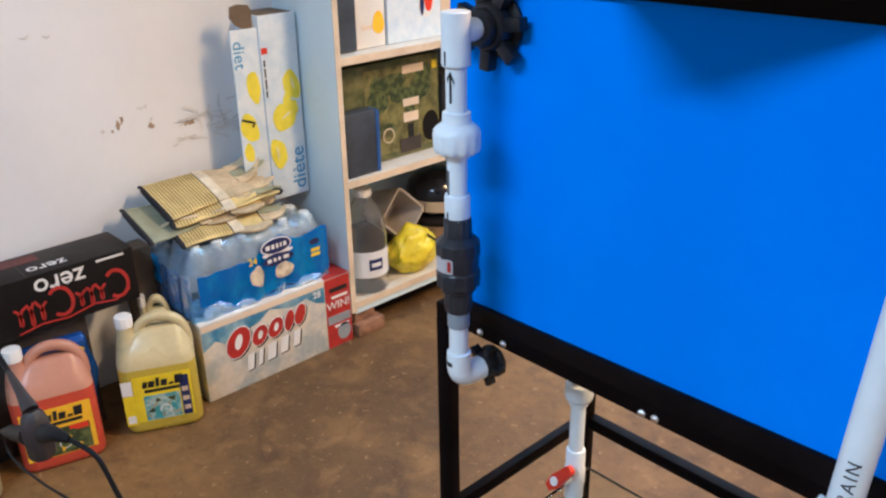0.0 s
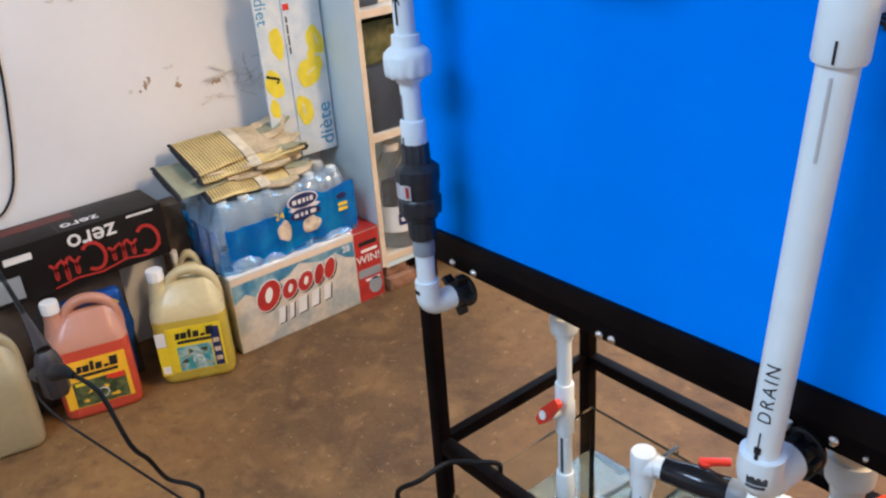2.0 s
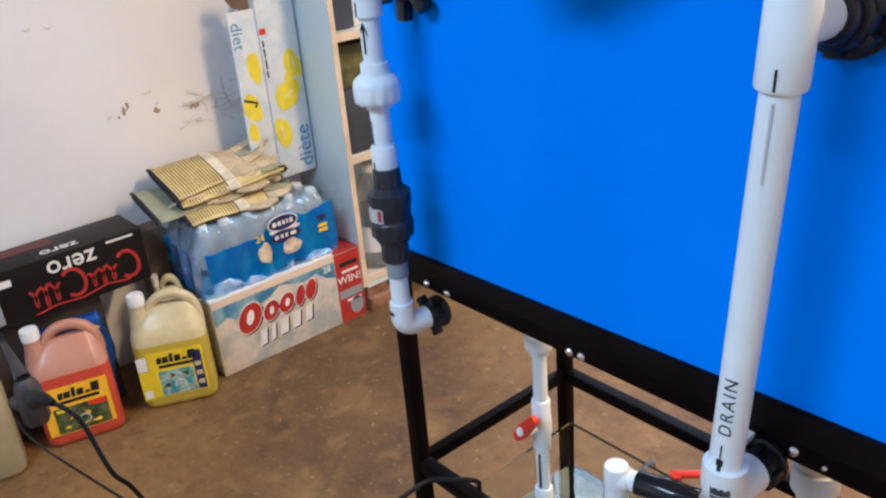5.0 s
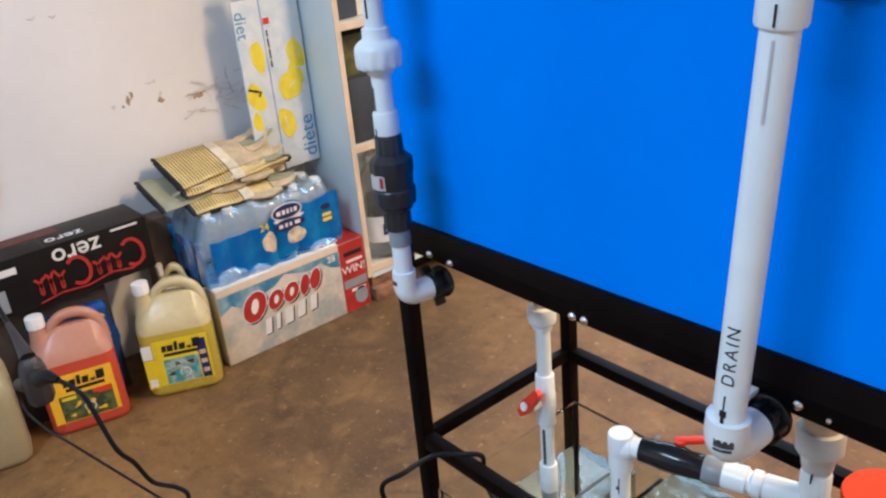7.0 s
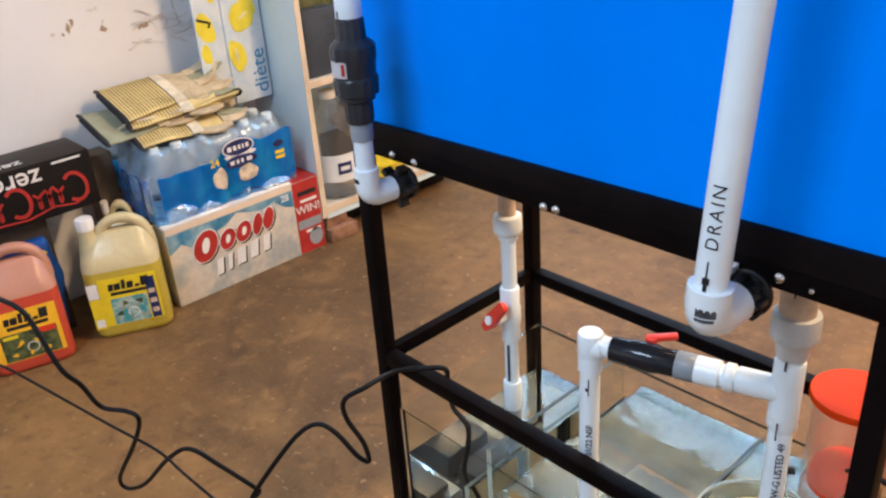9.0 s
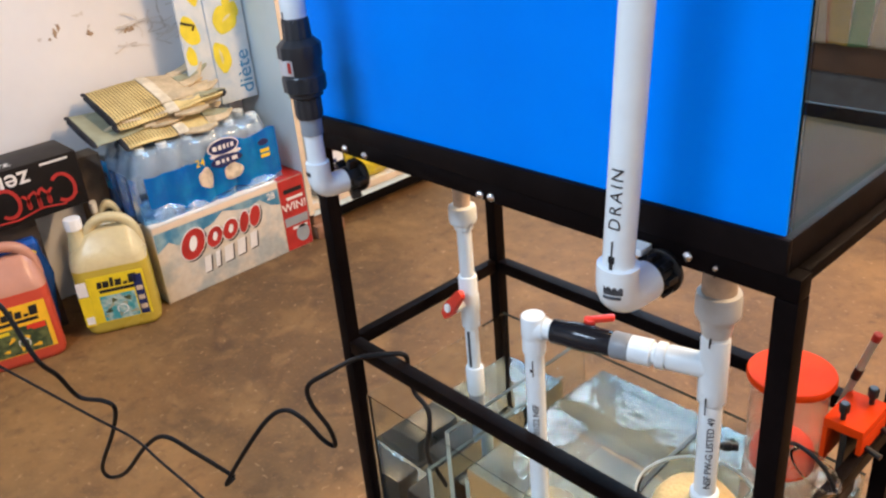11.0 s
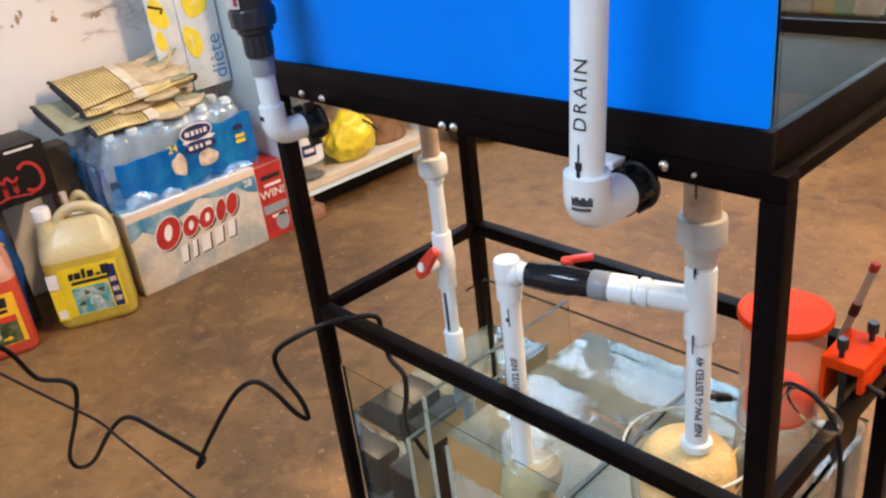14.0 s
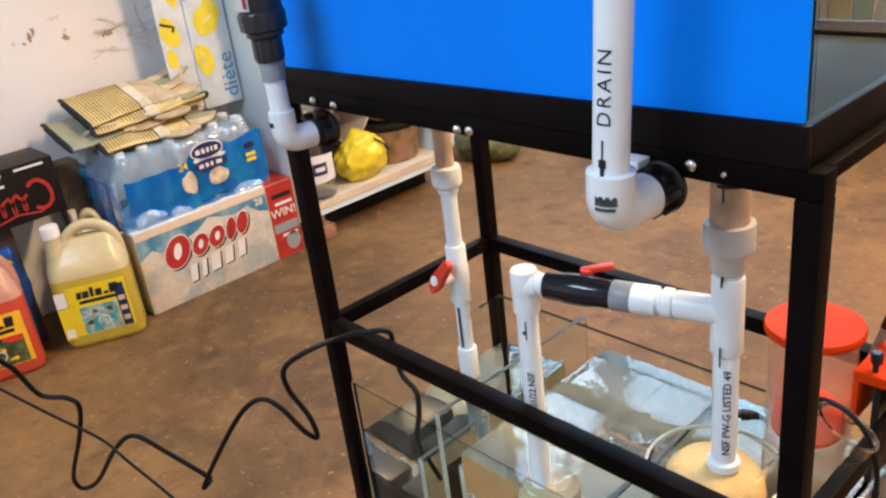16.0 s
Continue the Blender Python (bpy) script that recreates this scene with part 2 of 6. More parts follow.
# ---- building helpers ----
def thing(name, label, category, m=None, group=""):
    ob = new(name)
    ob.empty_display_size = 0.05
    ob.matrix_world = m or Matrix()
    return tagged(ob, label, category, group)


def part(name, bm, material, parent=None, label="", smooth=True, world_coords=False):
    me = bpy.data.meshes.new(name)
    bmesh.ops.recalc_face_normals(bm, faces=bm.faces)
    bm.to_mesh(me)
    bm.free()
    me.materials.append(material)
    if smooth:
        me.shade_smooth()
        me.set_sharp_from_angle(angle=radians(38))
    ob = new(name, me)
    if parent:
        ob.parent = parent
        if world_coords:
            ob.matrix_parent_inverse = parent.matrix_world.inverted()
    if label:
        ob["label"] = label
    return ob


def box(x0, x1, y0, y1, z0, z1, bevel=0.0, bm=None, m=None):
    out = bm or bmesh.new()
    vs = [out.verts.new((x, y, z)) for x in (x0, x1) for y in (y0, y1) for z in (z0, z1)]
    if m:
        for v in vs:
            v.co = m @ v.co
    fs = [out.faces.new([vs[i] for i in q]) for q in ((0, 1, 3, 2), (4, 6, 7, 5), (0, 4, 5, 1), (2, 3, 7, 6), (0, 2, 6, 4), (1, 5, 7, 3))]
    if bevel:
        bmesh.ops.recalc_face_normals(out, faces=fs)
        es = {e for f in fs for e in f.edges}
        bmesh.ops.bevel(out, geom=list(es), offset=bevel, segments=2, affect="EDGES", profile=0.6)
    return out


def lathe(profile, seg=28, m=None, bm=None, cap=True, grip=0, depth=0.0, k=1.0):
    """Spin (radius, height) pairs round z; grip ribs push every other segment in where the radius is marked by a third value."""
    out = bm or bmesh.new()
    rings = []
    for p in profile:
        r, z = p[0] * k, p[1]
        ribbed = len(p) > 2
        ring = []
        for i in range(seg):
            a = 2 * math.pi * i / seg
            rr = r - (depth if ribbed and (i // 2) % 2 else 0)
            v = Vector((rr * math.cos(a), rr * math.sin(a), z))
            ring.append(out.verts.new(m @ v if m else v))
        rings.append(ring)
    for a, b in zip(rings, rings[1:]):
        for i in range(seg):
            j = (i + 1) % seg
            out.faces.new((a[i], a[j], b[j], b[i]))
    if cap:
        out.faces.new(rings[0][::-1])
        out.faces.new(rings[-1])
    return out


def smooth_path(pts, n=8):
    pts = [Vector(p) for p in pts]
    out = []
    for i in range(len(pts) - 1):
        p0, p1, p2, p3 = pts[max(i - 1, 0)], pts[i], pts[i + 1], pts[min(i + 2, len(pts) - 1)]
        for k in range(n):
            t = k / n
            out.append(0.5 * ((2 * p1) + (p2 - p0) * t + (2 * p0 - 5 * p1 + 4 * p2 - p3) * t * t + (3 * p1 - p0 - 3 * p2 + p3) * t ** 3))
    return out + [pts[-1]]


def tube(pts, r, seg=14, bm=None, cap=True):
    """A round tube along points; r is one radius or one for each point."""
    out = bm or bmesh.new()
    pts = [Vector(p) for p in pts]
    rs = r if isinstance(r, (list, tuple)) else [r] * len(pts)
    rings, side = [], None
    for i, p in enumerate(pts):
        d = (pts[min(i + 1, len(pts) - 1)] - pts[max(i - 1, 0)]).normalized()
        if side is None:
            side = d.orthogonal().normalized()
        side = (side - d * side.dot(d)).normalized()
        up = d.cross(side)
        rings.append([out.verts.new(p + rs[i] * (math.cos(a) * side + math.sin(a) * up)) for a in (2 * math.pi * k / seg for k in range(seg))])
    for a, b in zip(rings, rings[1:]):
        for i in range(seg):
            j = (i + 1) % seg
            out.faces.new((a[i], a[j], b[j], b[i]))
    if cap:
        out.faces.new(rings[0][::-1])
        out.faces.new(rings[-1])
    return out


def along(a, b):
    """A pose whose z runs from a towards b."""
    a, b = Vector(a), Vector(b)
    return Matrix.Translation(a) @ (b - a).to_track_quat("Z", "Y").to_matrix().to_4x4()


def words(text, size, m, wrap=0.0, bold=0.0, space=1.0):
    """Raised lettering as a mesh, laid in the x-y plane of m, or round a cylinder of radius wrap whose axis is x or y of m."""
    cu = bpy.data.curves.new("lettering", "FONT")
    cu.body, cu.size, cu.align_x, cu.align_y, cu.extrude, cu.offset, cu.resolution_u = text, size, "CENTER", "CENTER", 0.0002, bold, 3
    cu.space_character = space
    ob = bpy.data.objects.new("lettering", cu)
    me = bpy.data.meshes.new_from_object(ob)
    bpy.data.objects.remove(ob)
    out = bmesh.new()
    out.from_mesh(me)
    bpy.data.meshes.remove(me)
    if wrap:
        bmesh.ops.triangulate(out, faces=out.faces[:])
        bmesh.ops.subdivide_edges(out, edges=[e for e in out.edges if e.calc_length() > size * 0.12], cuts=3)
        bmesh.ops.triangulate(out, faces=out.faces[:])
    for v in out.verts:
        if wrap:
            a = v.co.y / wrap
            v.co = Vector((v.co.x, (wrap + v.co.z) * math.sin(a), (wrap + v.co.z) * math.cos(a) - wrap))
        v.co = m @ v.co
    return out


def poly(pts, m, thick=0.0006, bm=None):
    """A thin raised shape from outline points in the x-y plane of m."""
    out = bm or bmesh.new()
    lo = [out.verts.new(m @ Vector((x, y, 0))) for x, y in pts]
    hi = [out.verts.new(m @ Vector((x, y, thick))) for x, y in pts]
    out.faces.new(hi)
    out.faces.new(lo[::-1])
    n = len(pts)
    for i in range(n):
        j = (i + 1) % n
        out.faces.new((lo[i], lo[j], hi[j], hi[i]))
    return out


def oval(cx, cy, rx, ry, n=24, wob=0.0, turn=0.0):
    out = []
    for i in range(n):
        a = 2 * math.pi * i / n
        k = 1 + wob * math.sin(3 * a + cx * 50) + wob * 0.6 * math.sin(5 * a + cy * 90)
        x, y = rx * k * math.cos(a), ry * k * math.sin(a)
        out.append((cx + x * math.cos(turn) - y * math.sin(turn), cy + x * math.sin(turn) + y * math.cos(turn)))
    return out


def rect(x0, x1, y0, y1):
    return [(x0, y0), (x1, y0), (x1, y1), (x0, y1)]


def arc_patch(m, r, a0, a1, z0, z1, n=8, slant=0.0):
    """A thin patch lying on a cylinder of radius r round the z of m, from angle a0 to a1 (degrees)."""
    out = bmesh.new()
    cols = []
    for i in range(n + 1):
        a = radians(a0 + (a1 - a0) * i / n)
        dz = slant * i / n
        cols.append([out.verts.new(m @ Vector((rr * math.cos(a), rr * math.sin(a), z + dz))) for rr, z in ((r, z0), (r + 0.0006, z0), (r + 0.0006, z1), (r, z1))])
    for a, b in zip(cols, cols[1:]):
        for k in range(4):
            out.faces.new((a[k], a[(k + 1) % 4], b[(k + 1) % 4], b[k]))
    out.faces.new(cols[0])
    out.faces.new(cols[-1][::-1])
    return out


def face_x(x, y, z):
    """A pose on a surface that looks towards +x: its x runs along +y, its y up."""
    return Matrix(((0, 0, 1, x), (1, 0, 0, y), (0, 1, 0, z), (0, 0, 0, 1)))


def face_my(x, y, z):
    """A pose on a surface that looks towards -y: its x runs along +x, its y up."""
    return Matrix(((1, 0, 0, x), (0, 0, -1, y), (0, 1, 0, z), (0, 0, 0, 1)))


def face_up(x, y, z, turn=0):
    return pose(x, y, z, 0, 0, turn)


def rounded_rect(w, d, r, n=5):
    pts = []
    for cx, cy, a0 in ((w / 2 - r, d / 2 - r, 0), (-w / 2 + r, d / 2 - r, 90), (-w / 2 + r, -d / 2 + r, 180), (w / 2 - r, -d / 2 + r, 270)):
        for i in range(n + 1):
            a = radians(a0 + 90 * i / n)
            pts.append((cx + r * math.cos(a), cy + r * math.sin(a)))
    return pts


def loft(sections, bm=None, cap=(True, True)):
    """Skin through (z, width, depth, corner radius, shift) sections."""
    out = bm or bmesh.new()
    rings = []
    for z, w, d, r, sh in sections:
        rings.append([out.verts.new((x + sh, y, z)) for x, y in rounded_rect(w, d, min(r, w / 2 - 1e-4, d / 2 - 1e-4))])
    n = len(rings[0])
    for a, b in zip(rings, rings[1:]):
        for i in range(n):
            out.faces.new((a[i], a[(i + 1) % n], b[(i + 1) % n], b[i]))
    if cap[0]:
        out.faces.new(rings[0][::-1])
    if cap[1]:
        out.faces.new(rings[-1])
    return out


# ---- setting ----
WX, FY = -1.385, 2.35
tagged(part("floor", box(-1.6, 3.2, -3.2, 2.6, -0.12, 0.0), M_FLOOR, smooth=False), "worn tan concrete garage floor with stains", "floor", kind="structure")
ww = box(WX - 0.12, WX, -3.0, 1.66, 0.0, 2.45)
box(WX - 0.12, WX, 2.30, FY, 0.0, 2.45, bm=ww)
box(WX - 0.12, WX, 1.66, 2.30, 0.0, 1.40, bm=ww)
box(WX - 0.12, WX, 1.66, 2.30, 2.36, 2.45, bm=ww)
wall_west = tagged(part("wall_west", ww, M_WALL, smooth=False), "off-white painted wall with scuffs", "wall", kind="structure")
nb = box(-1.505, -1.32, FY, FY + 0.12, 0.0, 2.45)
box(0.20, 3.12, FY, FY + 0.12, 0.0, 2.45, bm=nb)
box(-1.32, 0.20, FY, FY + 0.12, 0.0, 1.38, bm=nb)
box(-1.32, 0.20, FY, FY + 0.12, 2.38, 2.45, bm=nb)
wf = box(-1.32, 0.20, FY + 0.02, FY + 0.05, 1.38, 1.42)
for a in ((-1.32, 0.20, 2.34, 2.38), (-1.32, -1.28, 1.42, 2.34), (0.16, 0.20, 1.42, 2.34)):
    box(a[0], a[1], FY + 0.02, FY + 0.05, a[2], a[3], bm=wf)
w2 = box(WX - 0.05, WX - 0.02, 1.66, 2.30, 1.40, 1.44)
for a in ((1.66, 2.30, 2.32, 2.36), (1.66, 1.70, 1.44, 2.32), (2.26, 2.30, 1.44, 2.32)):
    box(WX - 0.05, WX - 0.02, a[0], a[1], a[2], a[3], bm=w2)
tagged(part("window_2", w2, M_WHITE, smooth=False), "white framed high side window", "window", kind="structure")
tagged(part("window_1", wf, M_WHITE, smooth=False), "white framed high window letting in daylight", "window", kind="structure")
tagged(part("wall_north", nb, M_WALL, smooth=False), "off-white far wall", "wall", kind="structure")
# added bar, out of view: its reflection draws a dark streak on the sump water
tagged(part("streak_header", box(WX + 0.001, 0.60, FY - 0.05, FY - 0.0005, 2.345, 2.4495), M_BROWN, smooth=False), "unseen dark bar added to put a dark streak in the water's reflection", "beam", kind="structure")
tagged(part("trim_north", box(-1.0, 3.0, FY - 0.03, FY - 0.0005, 0.19, 0.285), M_BROWN, smooth=False), "dark brown rail along the far wall", "rail", kind="structure")
tagged(part("baseboard", box(-1.0, 3.0, FY - 0.022, FY - 0.0005, 0.0, 0.1895), M_SLATE, smooth=False), "dull grey board below the rail", "baseboard", kind="structure")
tagged(part("wall_east", box(3.0, 3.12, -3.0, FY, 0.0, 2.45), M_WALL, smooth=False), "off-white painted wall", "wall", kind="structure")
south = box(-1.505, -1.3, -3.12, -3.0, 0.0, 2.45)
box(1.6, 3.12, -3.12, -3.0, 0.0, 2.45, bm=south)
box(-1.3, 1.6, -3.12, -3.0, 2.15, 2.45, bm=south)
tagged(part("wall_south", south, M_WALL, smooth=False), "off-white wall with a wide open doorway", "wall", kind="structure")
tagged(part("ceiling", box(-1.505, 3.12, -3.12, 2.47, 2.45, 2.55), M_WALL, smooth=False), "plain off-white ceiling", "ceiling", kind="structure")


# ---- stand, aquarium ----
SX0, SX1, SY0, SY1 = -0.078, 0.579, 0.004, 0.336
LT = 0.0205
RT, RAIL0, MID0 = 0.729, 0.7075, 0.387
stand = thing("aquarium_stand", "black painted square-tube steel stand under the aquarium", "stand", pose(0.253, 0.17, 0))
for lx in (SX0, SX1 - LT):
    for ly in (SY0, SY1 - LT):
        part("leg", box(lx, lx + LT, ly, ly + LT, 0.006, RAIL0, 0.002), M_BLACK, stand, world_coords=True)
        part("foot_cap", box(lx - 0.001, lx + LT + 0.001, ly - 0.001, ly + LT + 0.001, 0.0, 0.012, 0.002), M_RUBBER, stand, "black plastic foot cap", world_coords=True)
for z0, z1, nm in ((RAIL0, RT, "top_rail"), (MID0, MID0 + LT, "middle_rail")):
    e = 0.0 if nm == "top_rail" else LT + 0.0005
    for y in (SY0, SY1 - LT):
        part(nm, box(SX0 + e, SX1 - e, y + 0.0004, y + LT - 0.0004, z0, z1, 0.002), M_BLACK, stand, world_coords=True)
    for x in (SX0, SX1 - LT):
        part(nm, box(x + 0.003, x + LT - 0.003, SY0 + LT, SY1 - LT, z1 - 0.012 if nm == "top_rail" else z0, z1, 0.002), M_BLACK, stand, world_coords=True)
for sx, sz in ((0.002, 0.716), (0.040, 0.715), (0.234, 0.7135), (0.250, 0.7145), (0.481, 0.7195), (0.508, 0.7175)):
    s = 0.6 if sx in (0.508,) else 1.0
    m = along((sx, SY0, sz), (sx, SY0 - 1, sz))
    part("screw", lathe([(0.0052 * s, 0), (0.0052 * s, 0.001), (0.0038 * s, 0.0034), (0.0012, 0.0046)], 14, m), M_CHROME, stand, "bright round screw head", world_coords=True)

TX0, TX1, TY0, TY1, TZ1 = -0.052, 0.561, 0.008, 0.328, 1.140
tank = thing("aquarium", "rimmed glass aquarium with a bright blue painted back", "aquarium", pose(0.255, 0.168, RT))
g = 0.006
part("blue_back", box(TX0 + 0.001, TX1 - 0.001, TY0 + 0.002, TY0 + 0.005, 0.740, TZ1 - 0.012), M_BLUE, tank, "bright blue painted back pane", False, True)
back_glass = part("glass_pane", box(TX0, TX1, TY0 + 0.006, TY0 + 0.011, RT + 0.01, TZ1 - 0.01), M_TANKGLASS, tank, "clear glass pane", False, True)
panes = [back_glass,
         part("glass_pane", box(TX0, TX1, TY1 - g, TY1, RT + 0.01, TZ1 - 0.01), M_TANKGLASS, tank, "clear glass pane", False, True),
         part("glass_pane", box(TX0, TX0 + g, TY0 + 0.012, TY1 - g - 0.001, RT + 0.01, TZ1 - 0.01), M_TANKGLASS, tank, "clear glass pane", False, True),
         part("glass_pane", box(TX1 - g, TX1, TY0 + 0.012, TY1 - g - 0.001, RT + 0.01, TZ1 - 0.01), M_TANKGLASS, tank, "clear glass pane", False, True),
         part("bottom_pane", box(TX0 + 0.007, TX1 - 0.007, TY0 + 0.012, TY1 - 0.007, RT + 0.008, RT + 0.016), M_TANKBASE, tank, "dusty grey glass bottom", False, True)]
for p in panes:
    p.visible_shadow = False


def rim(z0, z1, out, thick):
    b = box(TX0 - out, TX1 + out, TY0 - out, TY0 - out + thick, z0, z1, 0.0015)
    box(TX0 - out, TX1 + out, TY1 + out - thick, TY1 + out, z0, z1, 0.0015, b)
    box(TX0 - out, TX0 - out + thick, TY0 - out + thick, TY1 + out - thick, z0, z1, 0.0015, b)
    box(TX1 + out - thick, TX1 + out, TY0 - out + thick, TY1 + out - thick, z0, z1, 0.0015, b)
    return b




def settle(b):
    """The tank sits about a centimetre lower at its left end."""
    for v in b.verts:
        if RT + 0.005 < v.co.z < 0.80:
            v.co.z -= 0.0105 * (TX1 - v.co.x) / (TX1 - TX0)
    return b


part("bottom_trim", settle(rim(RT + 0.0005, 0.7600, 0.006, 0.0075)), M_TRIM, tank, "black plastic bottom trim", world_coords=True)
part("top_trim", rim(1.1215, 1.145, 0.006, 0.0075), M_TRIM, tank, "black plastic top trim", world_coords=True)
part("silicone_seam", box(TX1 - 0.009, TX1 - 0.0062, TY0 + 0.012, TY0 + 0.015, 0.762, 1.112), M_TRIM, tank, "dark silicone corner seam", False, True)
brd = thing("white_board", "white board lying skewed across the aquarium rim", "board", pose(0.37, 0.16, 1.1455))
part("board", poly([(0.246, -0.137), (0.700, 0.165), (0.500, 0.466), (0.046, 0.164)], pose(0, 0, 1.1455), 0.014), M_WHITE, brd, "", False, True)


# ---- plumbing ----
def lug_nut(m, r, parent, label="black bulkhead nut with lugs", lugs=7, reach=1.55, width=0.0085, turn=10):
    """A black bulkhead flange and its winged nut."""
    part("flange", lathe([(r * 1.32, 0), (r * 1.36, 0.0015), (r * 1.36, 0.0045), (r * 1.15, 0.0065)], 32, m), M_RUBBER, parent, "black bulkhead flange", world_coords=True)
    b = lathe([(r, 0.0066), (r * 1.02, 0.008), (r * 1.02, 0.021), (r * 0.92, 0.0245), (r * 0.74, 0.0248)], 30, m)
    part("lug_nut", b, M_RUBBER, parent, label, world_coords=True)
    for i in range(lugs):
        q = m @ pose(0, 0, 0, 0, 0, 360 / lugs * i + turn)
        part("lug", box(r * 0.96, r * reach, -width / 2, width / 2, 0.0075, 0.0205, 0.0014, None, q), M_RUBBER, parent, "black grip lug", world_coords=True)
    part("thread", lathe([(r * 0.80, 0.0248), (r * 0.78, 0.027), (r * 0.80, 0.029), (r * 0.78, 0.031), (r * 0.72, 0.034)], 24, m), M_RUBBER, parent, "black threaded spout", world_coords=True)


def elbow(a, corner, b, r, n=7):
    """A socketed elbow from a by way of the corner to b."""
    a, c, b = Vector(a), Vector(corner), Vector(b)
    u, v = (a - c).normalized(), (b - c).normalized()
    k = r * 1.15
    pts, rs = [a, a - u * 0.0005], [r * 0.96, r]
    for i in range(n + 1):
        t = i / n
        pts.append((1 - t) ** 2 * (c + u * k) + 2 * t * (1 - t) * c + t * t * (c + v * k))
        rs.append(r)
    pts += [b + v * -0.0005, b]
    rs += [r, r * 0.96]
    return tube(pts, rs, 22)


RP, RF = 0.0148, 0.0190
KR, KD, KO, KP = 0.74, 0.865, 0.88, 0.76
# return line up the tank's left end
LX, LY, LZ = 0.0225, -0.053, -0.006
ret = thing("return_pipe", "white PVC return pipe with a black check valve", "pipe", pose(LX, LY, 0.69))
ax = pose(LX, LY, LZ)
part("elbow", elbow((LX, LY, 0.722), (LX, LY, 0.688), (LX + 0.003, -0.020, 0.688), RF * KR), M_PVC, ret, world_coords=True)
part("pipe", lathe([(RP, 0.72), (RP, 0.77)], 24, ax, k=KR), M_PVC, ret, world_coords=True)
part("adapter", lathe([(0.0170, 0.762), (0.0172, 0.785), (0.016, 0.787)], 24, ax, k=KR), M_GREYPVC, ret, "grey PVC adapter", world_coords=True)
valve = part("check_valve", lathe([(0.0195, 0.782), (0.0215, 0.786, 1), (0.0215, 0.806, 1), (0.0262, 0.8085), (0.0262, 0.813), (0.0325, 0.815, 1), (0.0335, 0.829, 1), (0.0325, 0.832), (0.0300, 0.834), (0.0315, 0.850), (0.0335, 0.853, 1), (0.0330, 0.866, 1), (0.0240, 0.872), (0.0215, 0.873, 1), (0.0205, 0.893, 1), (0.0190, 0.895)], 48, ax, k=KR, grip=1, depth=0.0011), M_BLKPVC, ret, "dark grey union check valve", world_coords=True)
part("maker_label", arc_patch(ax, KR * (0.0322), -118, -58, 0.836, 0.853, 8), M_SILVER, valve, "small silver label", world_coords=True)
part("print", arc_patch(ax, KR * (0.0329), -72, -63, 0.839, 0.851, 3), M_REDPRINT, valve, "red print on label", world_coords=True)
part("coupling", lathe([(RF - 0.001, 0.886), (RF, 0.888), (RF, 0.918), (RF - 0.001, 0.920)], 26, ax, k=KR), M_PVC, ret, world_coords=True)
part("pipe", lathe([(RP, 0.915), (RP, 0.965)], 24, ax, k=KR), M_PVC, ret, world_coords=True)
part("union_nut", lathe([(0.0185, 0.961), (0.0190, 0.965), (0.0225, 0.966), (0.0310, 0.9675, 1), (0.0335, 0.970, 1), (0.0340, 0.974, 1), (0.0340, 0.987), (0.0325, 0.9915), (0.0270, 0.9955), (0.0215, 0.9975), (0.0205, 1.000), (0.0200, 1.009), (0.0180, 1.010)], 48, ax, k=KR, grip=1, depth=0.0020), M_PVC, ret, "white ribbed union nut", world_coords=True)
part("pipe", lathe([(RP, 1.005), (RP, 1.065)], 24, ax, k=KR), M_PVC, ret, world_coords=True)
top_elbow = tube([(LX, LY, 1.050), (LX, LY, 1.051), (LX, LY, 1.102), (LX, LY, 1.103)], [RF * KR, RF * KR + 0.0008, RF * KR + 0.0008, RF * KR], 24)
tube([(LX, LY, 1.083), (LX + 0.001, -0.030, 1.083), (LX + 0.001, -0.022, 1.083)], [0.0118, 0.0118, 0.0095], 20, top_elbow)
part("elbow", top_elbow, M_PVC, ret, world_coords=True)
part("mark", arc_patch(ax, KR * (RP), -82, -70, 1.020, 1.049, 3), M_INK, ret, "black marker arrow", world_coords=True)
part("mark", arc_patch(ax, KR * (RP), -98, -76, 1.041, 1.045, 4, 0.007), M_INK, ret, "black marker arrow", world_coords=True)
part("mark", arc_patch(ax, KR * (RP), -76, -54, 1.048, 1.052, 4, -0.010), M_INK, ret, "black marker arrow", world_coords=True)
part("mark", arc_patch(ax, KR * (RP), -112, -94, 0.922, 0.948, 3), M_GREYINK, ret, "grey pipe print", world_coords=True)
part("mark", arc_patch(ax, KR * (RF + 0.0002), -112, -78, 0.713, 0.718, 5), M_INK, ret, "black marker tick", world_coords=True)
part("mark", arc_patch(ax, KR * (RF + 0.0002), -95, -88, 0.889, 0.903, 2), M_INK, ret, "black marker tick", world_coords=True)
part("mark", arc_patch(ax, KR * (RF + 0.001), -95, -88, 1.058, 1.072, 2), M_INK, ret, "black marker tick", world_coords=True)
lug_nut(along((LX + 0.003, 0.003, 0.688), (LX + 0.003, -1, 0.688)), 0.0150, ret, lugs=5, reach=1.75, width=0.007, turn=0)
lug_nut(along((LX + 0.001, 0.009, 1.083), (LX + 0.001, -1, 1.083)), 0.0245, ret, lugs=7, reach=1.85, width=0.0135, turn=8)

